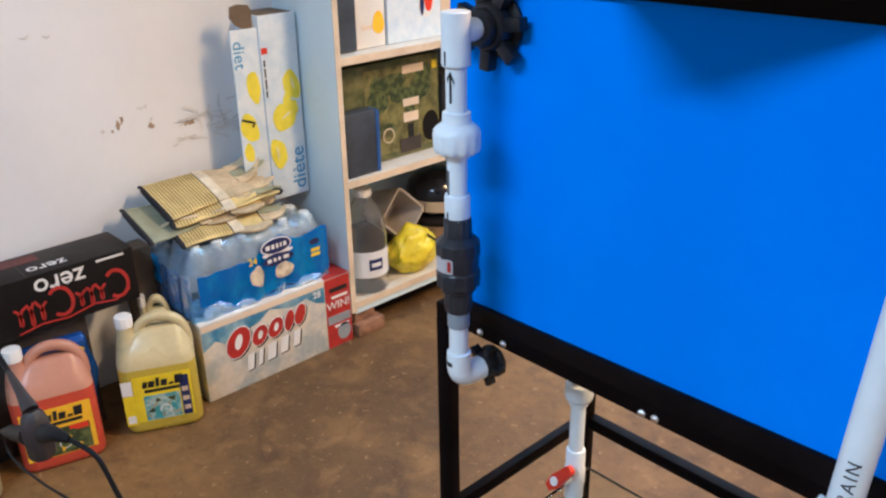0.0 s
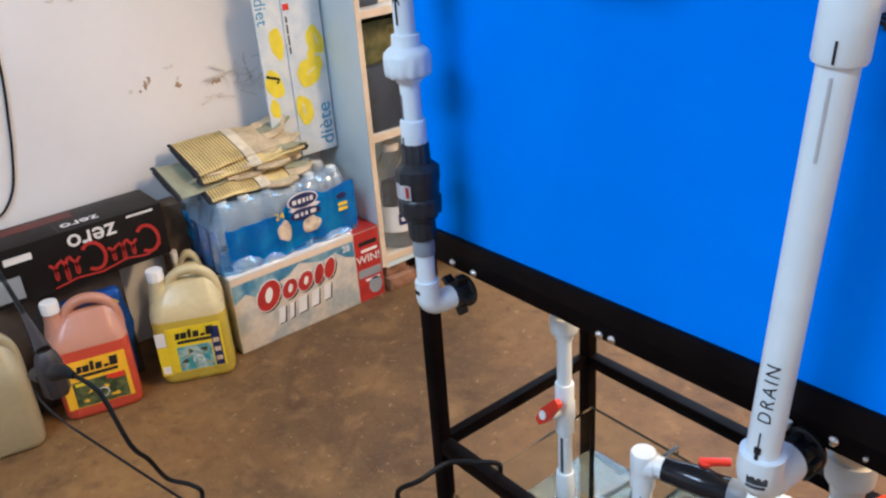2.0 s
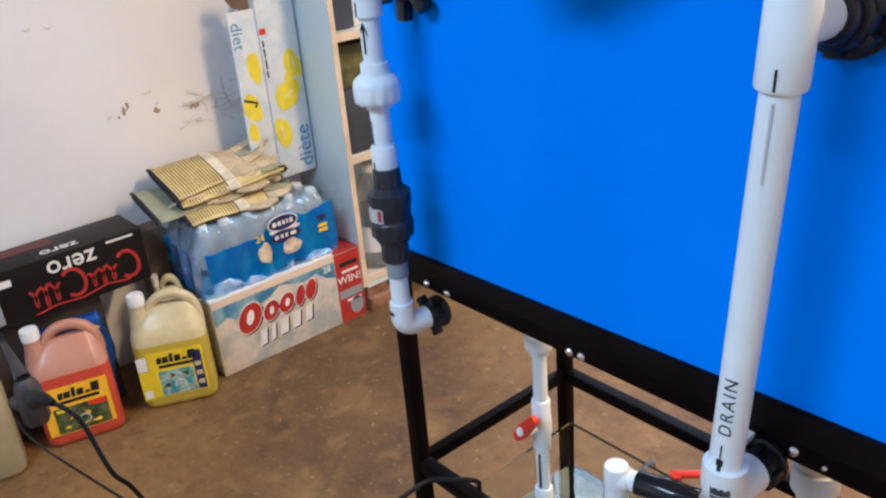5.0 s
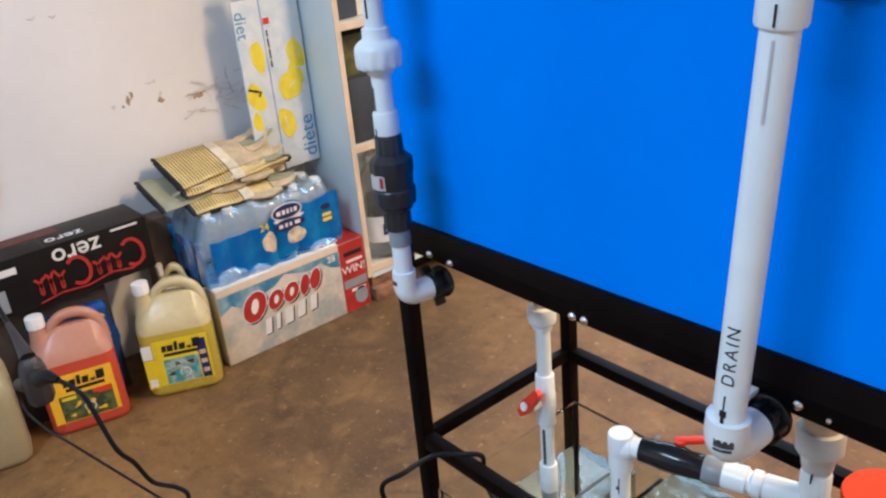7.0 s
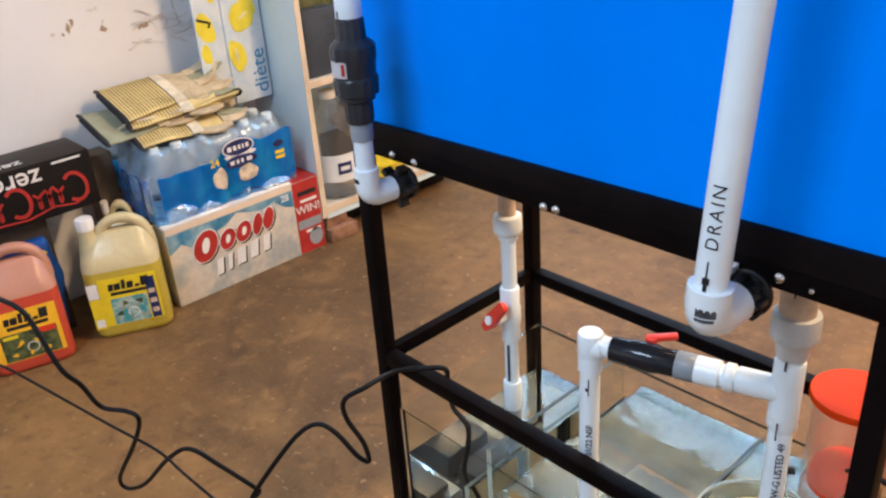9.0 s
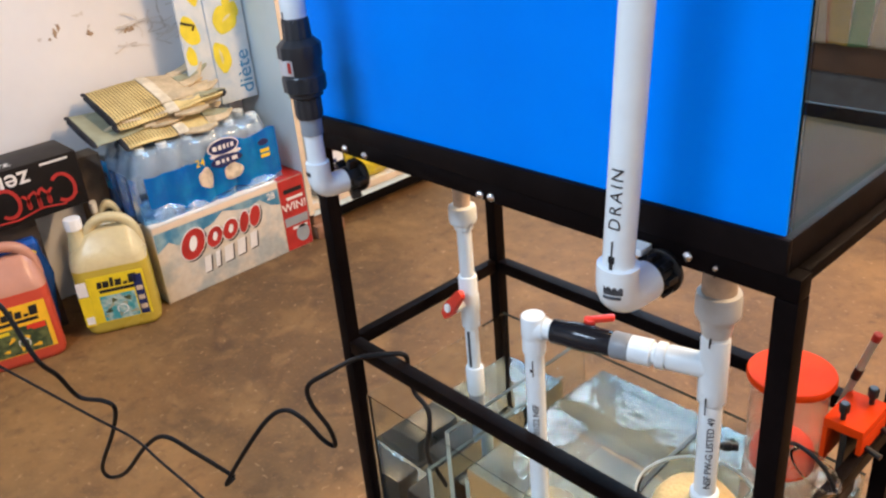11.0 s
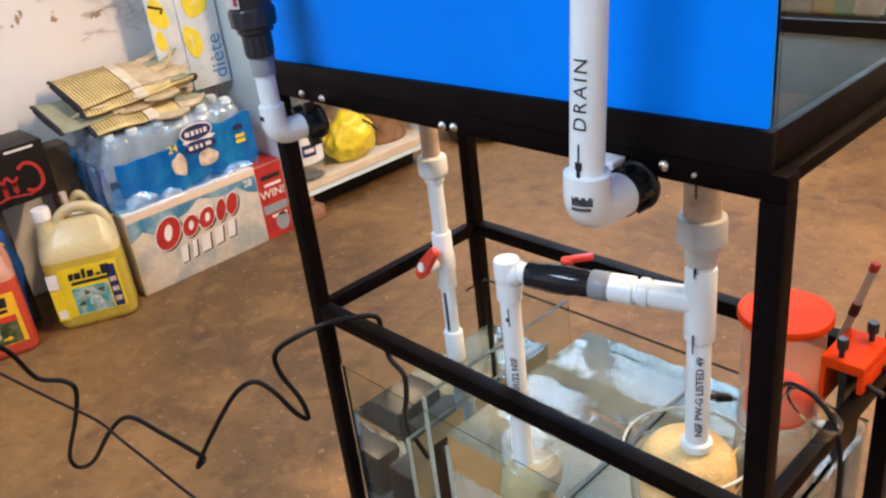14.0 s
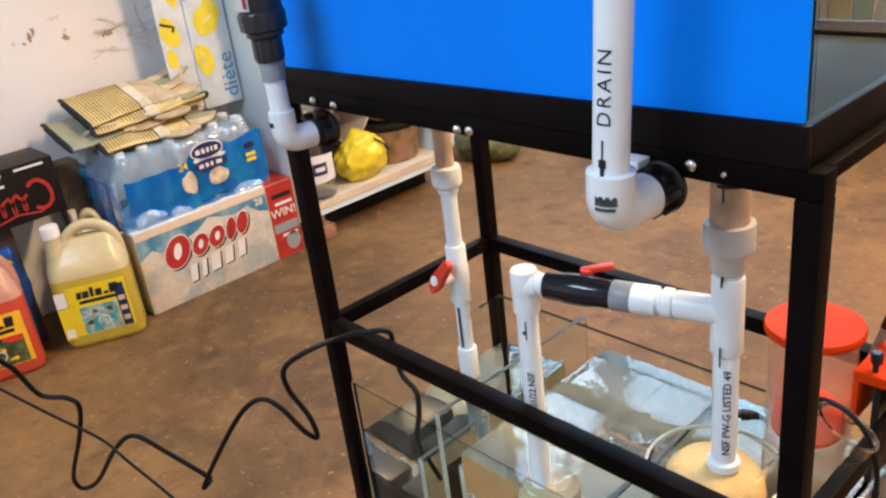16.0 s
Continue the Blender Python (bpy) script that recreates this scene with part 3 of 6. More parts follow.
# drain line, leaning a little
D0, D1 = Vector((0.4550, -0.062, 0.699)), Vector((0.4785, -0.062, 1.080))
dn = thing("drain_pipe", "white PVC drain pipe lettered by hand up the tank's back", "pipe", pose(*D0))
dax = pose(*D0, 0, math.degrees(math.atan2(D1.x - D0.x, D1.z - D0.z)), 0)
part("elbow", elbow(D0 + Vector((0.0022, 0, 0.034)), D0, (D0.x + 0.002, -0.020, 0.699), 0.0205 * KD), M_PVC, dn, world_coords=True)
part("pipe", lathe([(0.0152, 0.02), (0.0152, 0.37)], 28, dax, k=KD), M_PVC, dn, world_coords=True)
te = lathe([(0.0190, 0.342), (0.0200, 0.344), (0.0200, 0.402), (0.0190, 0.404)], 28, dax, k=KD)
tube([D1, (D1.x + 0.004, -0.03, 1.080), (D1.x + 0.004, -0.02, 1.080)], [0.0150, 0.0150, 0.0125], 22, te)
part("tee", te, M_PVC, dn, world_coords=True)
lug_nut(along((D0.x + 0.003, 0.003, 0.699), (D0.x + 0.003, -1, 0.699)), 0.0155, dn, lugs=8, reach=1.32, width=0.006, turn=4)
lug_nut(along((D1.x + 0.004, 0.009, 1.080), (D1.x + 0.004, -1, 1.080)), 0.0255, dn, lugs=7, reach=1.22, width=0.0105)
look_a = radians(-60)
tm = dax @ Matrix.Rotation(look_a - 0.30, 4, "Z") @ Matrix(((0, 0, 1, 0.0152 * KD + 0.0005), (0, -1, 0, 0), (1, 0, 0, 0.0965), (0, 0, 0, 1)))
part("lettering", words("DRAIN", 0.0150, tm, wrap=0.0152 * KD + 0.0005, bold=-0.00012, space=1.26), M_INK, dn, "hand-lettered black word", False, True)
arrow = arc_patch(dax, KD * (0.0153), -84, -79, 0.038, 0.060, 2)
part("mark", arrow, M_INK, dn, "black marker arrow", world_coords=True)
part("mark", arc_patch(dax, KD * (0.0153), -93, -70, 0.040, 0.046, 4), M_INK, dn, "black marker arrow", world_coords=True)
part("mark", arc_patch(dax, KD * (0.0153), -88, -75, 0.034, 0.040, 4), M_INK, dn, "black marker arrow", world_coords=True)
part("print", arc_patch(dax, KD * (0.0197), -92, -38, 0.013, 0.0205, 8), M_GREYINK, dn, "grey barcode print", world_coords=True)
part("print", arc_patch(dax, KD * (0.0197), -92, -42, 0.009, 0.0115, 8), M_GREYINK, dn, "grey print", world_coords=True)
part("mark", arc_patch(dax, KD * (0.0201), -78, -73, 0.344, 0.358, 2), M_INK, dn, "black marker tick", world_coords=True)
part("print", arc_patch(dax, KD * (0.0153), -80, -72, 0.28, 0.335, 2), M_SILVER, dn, "smudged grey print", world_coords=True)

part("clip", box(0.420, 0.446, -0.014, 0.0030, 0.7145, 0.721, 0.001), M_PVC, dn, "small white pipe clip", world_coords=True)

# overflow standpipe under the tank, with tee, valve and second leg
PX, PY = 0.458, 0.104
ov = thing("overflow_pipe", "white PVC overflow pipe with a black ball valve", "pipe", pose(PX, PY, 0.36))
pa = pose(PX, PY, 0)
part("stub", lathe([(0.0195, 0.622), (0.0195, 0.750)], 26, pa, k=KO), M_CLAY, ov, "primer-stained beige pipe stub", world_coords=True)
part("union_nut", lathe([(0.0160, 0.582), (0.0172, 0.586), (0.0188, 0.597), (0.0232, 0.603), (0.0255, 0.606), (0.0258, 0.609), (0.0258, 0.626), (0.0248, 0.631), (0.0214, 0.632)], 32, pa, k=KO), M_NUT, ov, world_coords=True)
part("pipe", lathe([(0.0148, 0.565), (0.0148, 0.600)], 24, pa, k=KO), M_PVC, ov, world_coords=True)
tee = lathe([(0.0160, 0.499), (0.0170, 0.501), (0.0170, 0.576), (0.0160, 0.578)], 28, pa, k=KO)
VA, VB = Vector((PX, PY, 0.541)), Vector((0.262, 0.047, 0.541))
vd = (VB - VA).normalized()
tube([VA, VA + vd * 0.046, VA + vd * 0.047], [0.0138, 0.0138, 0.0130], 22, tee)
part("tee", tee, M_PVC, ov, world_coords=True)
part("pipe", lathe([(0.0136, 0.366), (0.0136, 0.505)], 24, pa, k=KO), M_PVC, ov, world_coords=True)
part("collar", lathe([(0.0182, 0.366), (0.0182, 0.374), (0.0155, 0.376)], 24, pa, k=KO), M_PVC, ov, world_coords=True)
va = along(VA, VB)
part("pipe", lathe([(0.0118, 0.04), (0.0118, 0.205)], 22, va), M_PVC, ov, world_coords=True)
part("collar", lathe([(0.0140, 0.049), (0.0150, 0.051), (0.0150, 0.058), (0.0130, 0.060)], 22, va), M_PVC, ov, world_coords=True)
part("collar", lathe([(0.0140, 0.064), (0.0150, 0.065), (0.0150, 0.088), (0.0140, 0.089)], 22, va), M_PVC, ov, world_coords=True)
part("adapter", lathe([(0.0145, 0.089), (0.0152, 0.090), (0.0152, 0.108), (0.0146, 0.109)], 24, va), M_GREYPVC, ov, "grey PVC adapter", world_coords=True)
bv = part("ball_valve", lathe([(0.0134, 0.108), (0.0142, 0.109), (0.0144, 0.126), (0.0158, 0.131), (0.0162, 0.143), (0.0158, 0.156), (0.0146, 0.161), (0.0144, 0.178), (0.0134, 0.180)], 28, va), M_GLOSSBLK, ov, "glossy black ball valve body", world_coords=True)
hm = va @ Matrix.Translation((0, 0, 0.143))
hp = Vector((hm @ Vector((0, 0, 0))))
part("handle", box(-0.008, 0.026, -0.0050, 0.0050, 0, 0.0055, 0.002, None, pose(hp.x, hp.y + 0.015, hp.z + 0.0135, 0, -10, 32)), M_RED, bv, "red lever handle", world_coords=True)
part("stem", lathe([(0.006, 0), (0.006, 0.0180)], 14, pose(hp.x, hp.y + 0.012, hp.z)), M_RED, bv, world_coords=True)
part("elbow", elbow(VA + vd * 0.190, VB, VB - Vector((0, 0, 0.034)), 0.0138), M_PVC, ov, world_coords=True)
part("elbow_cap", lathe([(0.0138, 0.528), (0.0144, 0.530), (0.0144, 0.553), (0.0134, 0.5555)], 26, pose(VB.x, VB.y, 0)), M_PVC, ov, world_coords=True)
part("pipe", lathe([(0.0114, 0.258), (0.0114, 0.535)], 24, pose(VB.x, VB.y, 0)), M_PVC, ov, world_coords=True)
for cx, cy, rr, z0, z1, txt in ((PX, PY, 0.0136 * KO + 0.0001, 0.380, 0.492, "NSF PW-G LISTED 49"), (VB.x, VB.y, 0.0115, 0.315, 0.490, "H-14/01/22 NSF")):
    q = pose(cx, cy, 0) @ Matrix.Rotation(radians(-52), 4, "Z") @ Matrix(((0, 0, 1, rr + 0.0004), (0, -1, 0, 0), (1, 0, 0, (z0 + z1) / 2), (0, 0, 0, 1)))
    part("print", words(txt, 0.0106, q, wrap=rr + 0.0004, bold=0.0001), M_GREYINK, ov, "grey pipe print", False, True)
for z0, z1, rr in ((0.555, 0.600, 0.0160), (0.574, 0.584, 0.0192), (0.491, 0.512, 0.0192), (0.655, 0.690, 0.0197)):
    part("mark", arc_patch(pa, KO * (rr), -83, -78, z0, z1, 2), M_INK, ov, "black marker tick", world_coords=True)
part("mark", arc_patch(pa, KO * (0.0197), -100, -25, 0.668, 0.671, 8), M_INK, ov, "black marker tick", world_coords=True)
part("mark", arc_patch(pose(VB.x, VB.y, 0), 0.0115, -78, -60, 0.484, 0.488, 4), M_INK, ov, "black marker tick", world_coords=True)
part("mark", arc_patch(pose(VB.x, VB.y, 0), 0.0115, -64, -58, 0.478, 0.500, 2), M_INK, ov, "black marker tick", world_coords=True)

# pump outlet pipe with red-handled valve
QX, QY = 0.044, 0.152
po = thing("pump_outlet_pipe", "thin white PVC pipe with a red-handled ball valve", "pipe", pose(QX, QY, 0.25))
qa = pose(QX, QY, 0)
part("stub", lathe([(0.0155, 0.592), (0.0155, 0.750)], 22, qa, k=KP), M_CLAY, po, "primer-stained beige pipe stub", world_coords=True)
part("union_nut", lathe([(0.0140, 0.560), (0.0170, 0.562), (0.0180, 0.568), (0.0240, 0.572), (0.0255, 0.576), (0.0255, 0.592), (0.0240, 0.596), (0.016, 0.598)], 30, qa, k=KP), M_PVC, po, world_coords=True)
part("pipe", lathe([(0.0135, 0.480), (0.0135, 0.568)], 22, qa, k=KP), M_PVC, po, world_coords=True)
qv = lathe([(0.0165, 0.404), (0.0175, 0.406), (0.0175, 0.428), (0.0195, 0.433), (0.0195, 0.455), (0.0178, 0.460), (0.0178, 0.486), (0.0165, 0.488)], 28, qa, k=KP)
tube([(QX, QY, 0.445), (QX - 0.006, QY - 0.028, 0.445)], 0.0095, 16, qv)
qvp = part("ball_valve", qv, M_PVC, po, world_coords=True)
hv = bmesh.new()
hl = Vector((0.58, 0.10, 0.81)).normalized()
hw = Vector((-0.30, -0.954, 0)).cross(hl).normalized()
hn = hl.cross(hw)
hpz = Matrix(((hl.x, hw.x, hn.x, QX - 0.006), (hl.y, hw.y, hn.y, QY - 0.027), (hl.z, hw.z, hn.z, 0.445), (0, 0, 0, 1)))
poly([(-0.020, -0.0055), (-0.010, -0.0085), (0, -0.0105), (0.012, -0.0085), (0.034, -0.0065), (0.037, -0.003), (0.037, 0.003), (0.034, 0.0065), (0.012, 0.0085), (0, 0.0105), (-0.010, 0.0085), (-0.020, 0.0055)], hpz, 0.008, hv)
part("handle", hv, M_RED, qvp, "red plastic tee handle", world_coords=True)
part("handle_cap", lathe([(0.0068, 0.009), (0.0065, 0.0115)], 16, hpz), M_CAP, qvp, "white round cap", world_coords=True)
part("pipe", lathe([(0.0130, 0.330), (0.0130, 0.410)], 22, qa, k=KP), M_PVC, po, world_coords=True)
part("coupling", lathe([(0.0165, 0.284), (0.0178, 0.286), (0.0178, 0.330), (0.0165, 0.332)], 24, qa, k=KP), M_PVC, po, world_coords=True)
part("pump_nozzle", lathe([(0.0150, 0.10), (0.0150, 0.286)], 22, qa, k=KP), M_GREYPVC, po, "grey PVC pump nozzle", world_coords=True)
part("print", arc_patch(qa, KP * (0.0131), -86, -62, 0.336, 0.398, 3), M_GREYINK, po, "grey pipe print", world_coords=True)


# ---- sump under the stand ----
GX0, GX1, GY0, GY1, GZ = -0.055, 0.553, 0.014, 0.322, 0.307
sump = thing("sump_tank", "rimless glass sump tank with baffles, partly filled with water", "sump tank", pose(0.25, 0.168, 0))
part("base_pane", box(GX0, GX1, GY0, GY1, 0.0, 0.006), M_GLASSEDGE, sump, "glass base", False, True)
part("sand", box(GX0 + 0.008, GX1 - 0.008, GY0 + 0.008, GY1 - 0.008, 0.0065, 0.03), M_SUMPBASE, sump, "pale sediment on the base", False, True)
clear = []
for nm, a in (("glass_pane", (GX0, GX1, GY0 + 0.0036, GY0 + 0.005)), ("glass_pane", (GX0, GX1, GY1 - 0.005, GY1)), ("glass_pane", (GX0, GX0 + 0.005, GY0 + 0.0055, GY1 - 0.0055)), ("glass_pane", (GX1 - 0.005, GX1, GY0 + 0.0055, GY1 - 0.0055))):
    clear.append(part(nm, box(*a, 0.0065, GZ), M_TANKGLASS, sump, "clear glass side", False, True))
for bx, top in ((0.072, 0.236), (0.119, 0.328), (0.152, 0.264), (0.345, 0.290)):
    clear.append(part("baffle", box(bx, bx + 0.005, GY0 + 0.0065, GY1 - 0.0065, 0.0304, top), M_TANKGLASS, sump, "clear glass baffle", False, True))
    # edge brightness is put into the colour: dim along the top, pale in front
    part("baffle_edge", box(bx - 0.0002, bx + 0.0052, GY0 + 0.0065, GY1 - 0.0065, top + 0.0003, top + 0.0010), M_DIMEDGE, sump, "baffle top edge coloured as if dimly lit", False, True)
    part("baffle_edge", box(bx - 0.0012, bx + 0.0062, GY0 + 0.0056, GY0 + 0.0064, 0.03, top), M_GLASSEDGE, sump, "baffle front edge coloured as if brightly lit", False, True)
clear.append(part("water", box(GX0 + 0.0055, 0.0715, GY0 + 0.0056, GY1 - 0.0056, 0.0345, 0.226), M_WATER, sump, "clear water in the pump chamber", False, True))
clear.append(part("water", box(0.1255, 0.1515, GY0 + 0.0070, GY1 - 0.0056, 0.0345, 0.250), M_WATER, sump, "clear water between baffles", False, True))
wb = box(0.1576, GX1 - 0.0056, GY0 + 0.0056, GY1 - 0.0056, 0.0345, 0.286)
clear.append(part("water", wb, M_WATER, sump, "clear water in the drain chamber", False, True))
# dark cap strip added over the back pane's bright top edge
for a in ((GX0, GX1, GY1 - 0.005, GY1),):
    part("rim_edge", box(a[0], a[1], a[2], a[3], GZ + 0.0003, GZ + 0.0008), M_RIMEDGE, sump, "dark strip hiding the glint on the back glass rim", False, True)
for o in clear:
    o.visible_shadow = False
for y, z0, z1 in ((GY1 - 0.0062, 0.03, GZ), (GY0 + 0.0056, 0.03, GZ)):
    part("silicone_seam", box(GX0 + 0.0053, GX0 + 0.0085, y - 0.002, y + 0.0004, z0, z1), M_TRIM, sump, "dark silicone seam", False, True)

pump = thing("return_pump", "black return pump standing in the sump water", "pump", pose(0.02, 0.15, 0.031))
part("body", box(-0.040, 0.064, 0.105, 0.200, 0.031, 0.105, 0.010), M_RUBBER, pump, world_coords=True)
part("foot", box(-0.045, 0.066, 0.08, 0.225, 0.0308, 0.038, 0.003), M_RUBBER, pump, world_coords=True)
fb = loft([(0.0, 0.062, 0.046, 0.02, 0), (0.02, 0.070, 0.052, 0.022, 0), (0.052, 0.066, 0.050, 0.021, 0.002), (0.062, 0.05, 0.038, 0.016, 0)])
foam = thing("filter_foam", "tan foam block round the pipe end in the sump", "foam", pose(VB.x, VB.y, 0.2))
for v in fb.verts:
    v.co = pose(VB.x + 0.004, VB.y + 0.010, 0.212, 0, 0, 20) @ v.co
part("block", fb, M_FOAM2, foam, world_coords=True)

cup = thing("filter_cup", "clear plastic filter cup filled with tan foam", "filter cup", pose(0.447, 0.106, 0.26))
cp = part("cup", lathe([(0.040, 0.190), (0.052, 0.193), (0.064, 0.340), (0.0675, 0.352), (0.0675, 0.356), (0.0635, 0.356), (0.0605, 0.342), (0.049, 0.199), (0.002, 0.197)], 40, pose(0.447, 0.106, 0)), M_ACRYL, cup, "clear plastic cup", world_coords=True)
cp.visible_shadow = False
part("rim", lathe([(0.0660, 0.3565), (0.0685, 0.3570), (0.0685, 0.3585), (0.0660, 0.3590)], 40, pose(0.447, 0.106, 0), cap=False), M_GLASSEDGE, cup, "bright cup rim", world_coords=True)
sp = lathe([(0.042, 0.205), (0.0495, 0.30), (0.0510, 0.330), (0.0480, 0.346), (0.040, 0.357), (0.026, 0.363), (0.004, 0.365)], 36, pose(0.447, 0.106, 0))
for v in sp.verts:
    v.co.z += 0.0015 * noise.noise(v.co * 40)
part("foam_plug", sp, M_FOAM, cup, "tan foam plug", world_coords=True)

KX, KY = 0.477, 0.250
sk = thing("protein_skimmer", "clear acrylic protein skimmer with an orange lid and dome", "skimmer", pose(KX, KY, 0.05))
ka = pose(KX, KY, 0)
part("lid", lathe([(0.0500, 0.4555), (0.0530, 0.4565), (0.0540, 0.4580), (0.0540, 0.4635), (0.0525, 0.4655), (0.020, 0.4668), (0.003, 0.4668)], 40, ka, k=0.92), M_ORANGE, sk, "bright orange lid", world_coords=True)
kc = part("collection_cup", lathe([(0.0480, 0.345), (0.0480, 0.452), (0.0475, 0.452), (0.0475, 0.345)], 36, ka, cap=False, k=0.92), M_CUP, sk, "clear collection cup", world_coords=True)
part("cup_cone", lathe([(0.0405, 0.334), (0.0410, 0.346), (0.0375, 0.360), (0.028, 0.370), (0.016, 0.375), (0.004, 0.376)], 32, ka, k=0.92), M_ORANGE, sk, "orange inner cone", world_coords=True)
kb = part("body_tube", lathe([(0.0480, 0.05), (0.0480, 0.329), (0.0474, 0.329), (0.0474, 0.05)], 36, ka, cap=False, k=0.92), M_CUP, sk, "clear body tube", world_coords=True)
for o in (kc, kb):
    o.visible_shadow = False
part("base", lathe([(0.052, 0.0305), (0.052, 0.050), (0.046, 0.0505)], 32, ka, k=0.92), M_RUBBER, sk, "dark base plate", world_coords=True)
va2 = along((KX - 0.048, KY - 0.018, 0.338), (KX - 0.10, KY - 0.06, 0.345))
part("drain_valve", lathe([(0.0050, 0), (0.0050, 0.008), (0.0065, 0.009), (0.0065, 0.018), (0.0040, 0.019), (0.0040, 0.026)], 14, va2), M_RUBBER, sk, "small black drain valve", world_coords=True)
tube_o = part("intake_tube", lathe([(0.0300, 0.0), (0.0300, 0.125), (0.0312, 0.126), (0.0312, 0.129), (0.0275, 0.129), (0.0272, 0.0)], 36, along((0.500, 0.117, 0.318), (0.560, 0.155, 0.438)), cap=False), M_TUBE, sk, "shiny clear angled acrylic tube", world_coords=True)
tube_o.visible_shadow = False
part("air_hose", tube(smooth_path([(0.495, 0.205, 0.395), (0.525, 0.170, 0.435), (0.562, 0.150, 0.440), (0.582, 0.150, 0.405), (0.585, 0.155, 0.330), (0.575, 0.160, 0.22)], 8), 0.0025, 8), M_CORD, sk, "thin black air hose", world_coords=True)

cl = thing("hanging_bracket", "orange acrylic bracket with black thumbscrews on the sump rim", "bracket", pose(0.551, 0.26, 0.307))
cbm = box(0.528, 0.572, 0.226, 0.294, 0.428, 0.440, 0.002)
box(0.528, 0.534, 0.2265, 0.2935, 0.380, 0.4275, 0.0015, cbm)
box(0.566, 0.572, 0.2265, 0.2935, 0.396, 0.4275, 0.0015, cbm)
box(0.5345, 0.5655, 0.286, 0.2935, 0.398, 0.4275, 0.001, cbm)
part("bracket", cbm, M_ORANGE, cl, world_coords=True)
part("hook_plate", box(0.5465, 0.5535, 0.232, 0.284, 0.3078, 0.4276), M_RUBBER, cl, "black hanging plate", False, True)
for sx, sy in ((0.545, 0.236), (0.557, 0.282)):
    part("thumbscrew", lathe([(0.0030, 0.440), (0.0030, 0.449), (0.0055, 0.450, 1), (0.0060, 0.460, 1), (0.0045, 0.462)], 24, pose(sx, sy, 0), depth=0.0007), M_RUBBER, cl, "black thumbscrew", world_coords=True)
for sy in (0.240, 0.282):
    part("side_screw", tube([(0.5725, sy, 0.412), (0.590, sy - 0.004, 0.410)], 0.0034, 12), M_RUBBER, cl, "black side screw", world_coords=True)

hyd = thing("test_tube_probe", "slim clear probe with a dark red tip and black band", "probe", pose(0.523, 0.30, 0.3))
h0, h1 = Vector((0.5075, 0.298, 0.370)), Vector((0.551, 0.285, 0.529))
hd = (h1 - h0)
part("shaft", tube([h0, h0 + hd * 0.94], 0.0042, 14), M_GLASSEDGE, hyd, "translucent shaft", world_coords=True)
part("band", tube([h0 + hd * 0.56, h0 + hd * 0.66], 0.0052, 14), M_RUBBER, hyd, "black band", world_coords=True)
part("tip", tube([h0 + hd * 0.94, h0 + hd * 0.995, h1], [0.0050, 0.0050, 0.004], 14), M_REDPRINT, hyd, "dark red tip", world_coords=True)


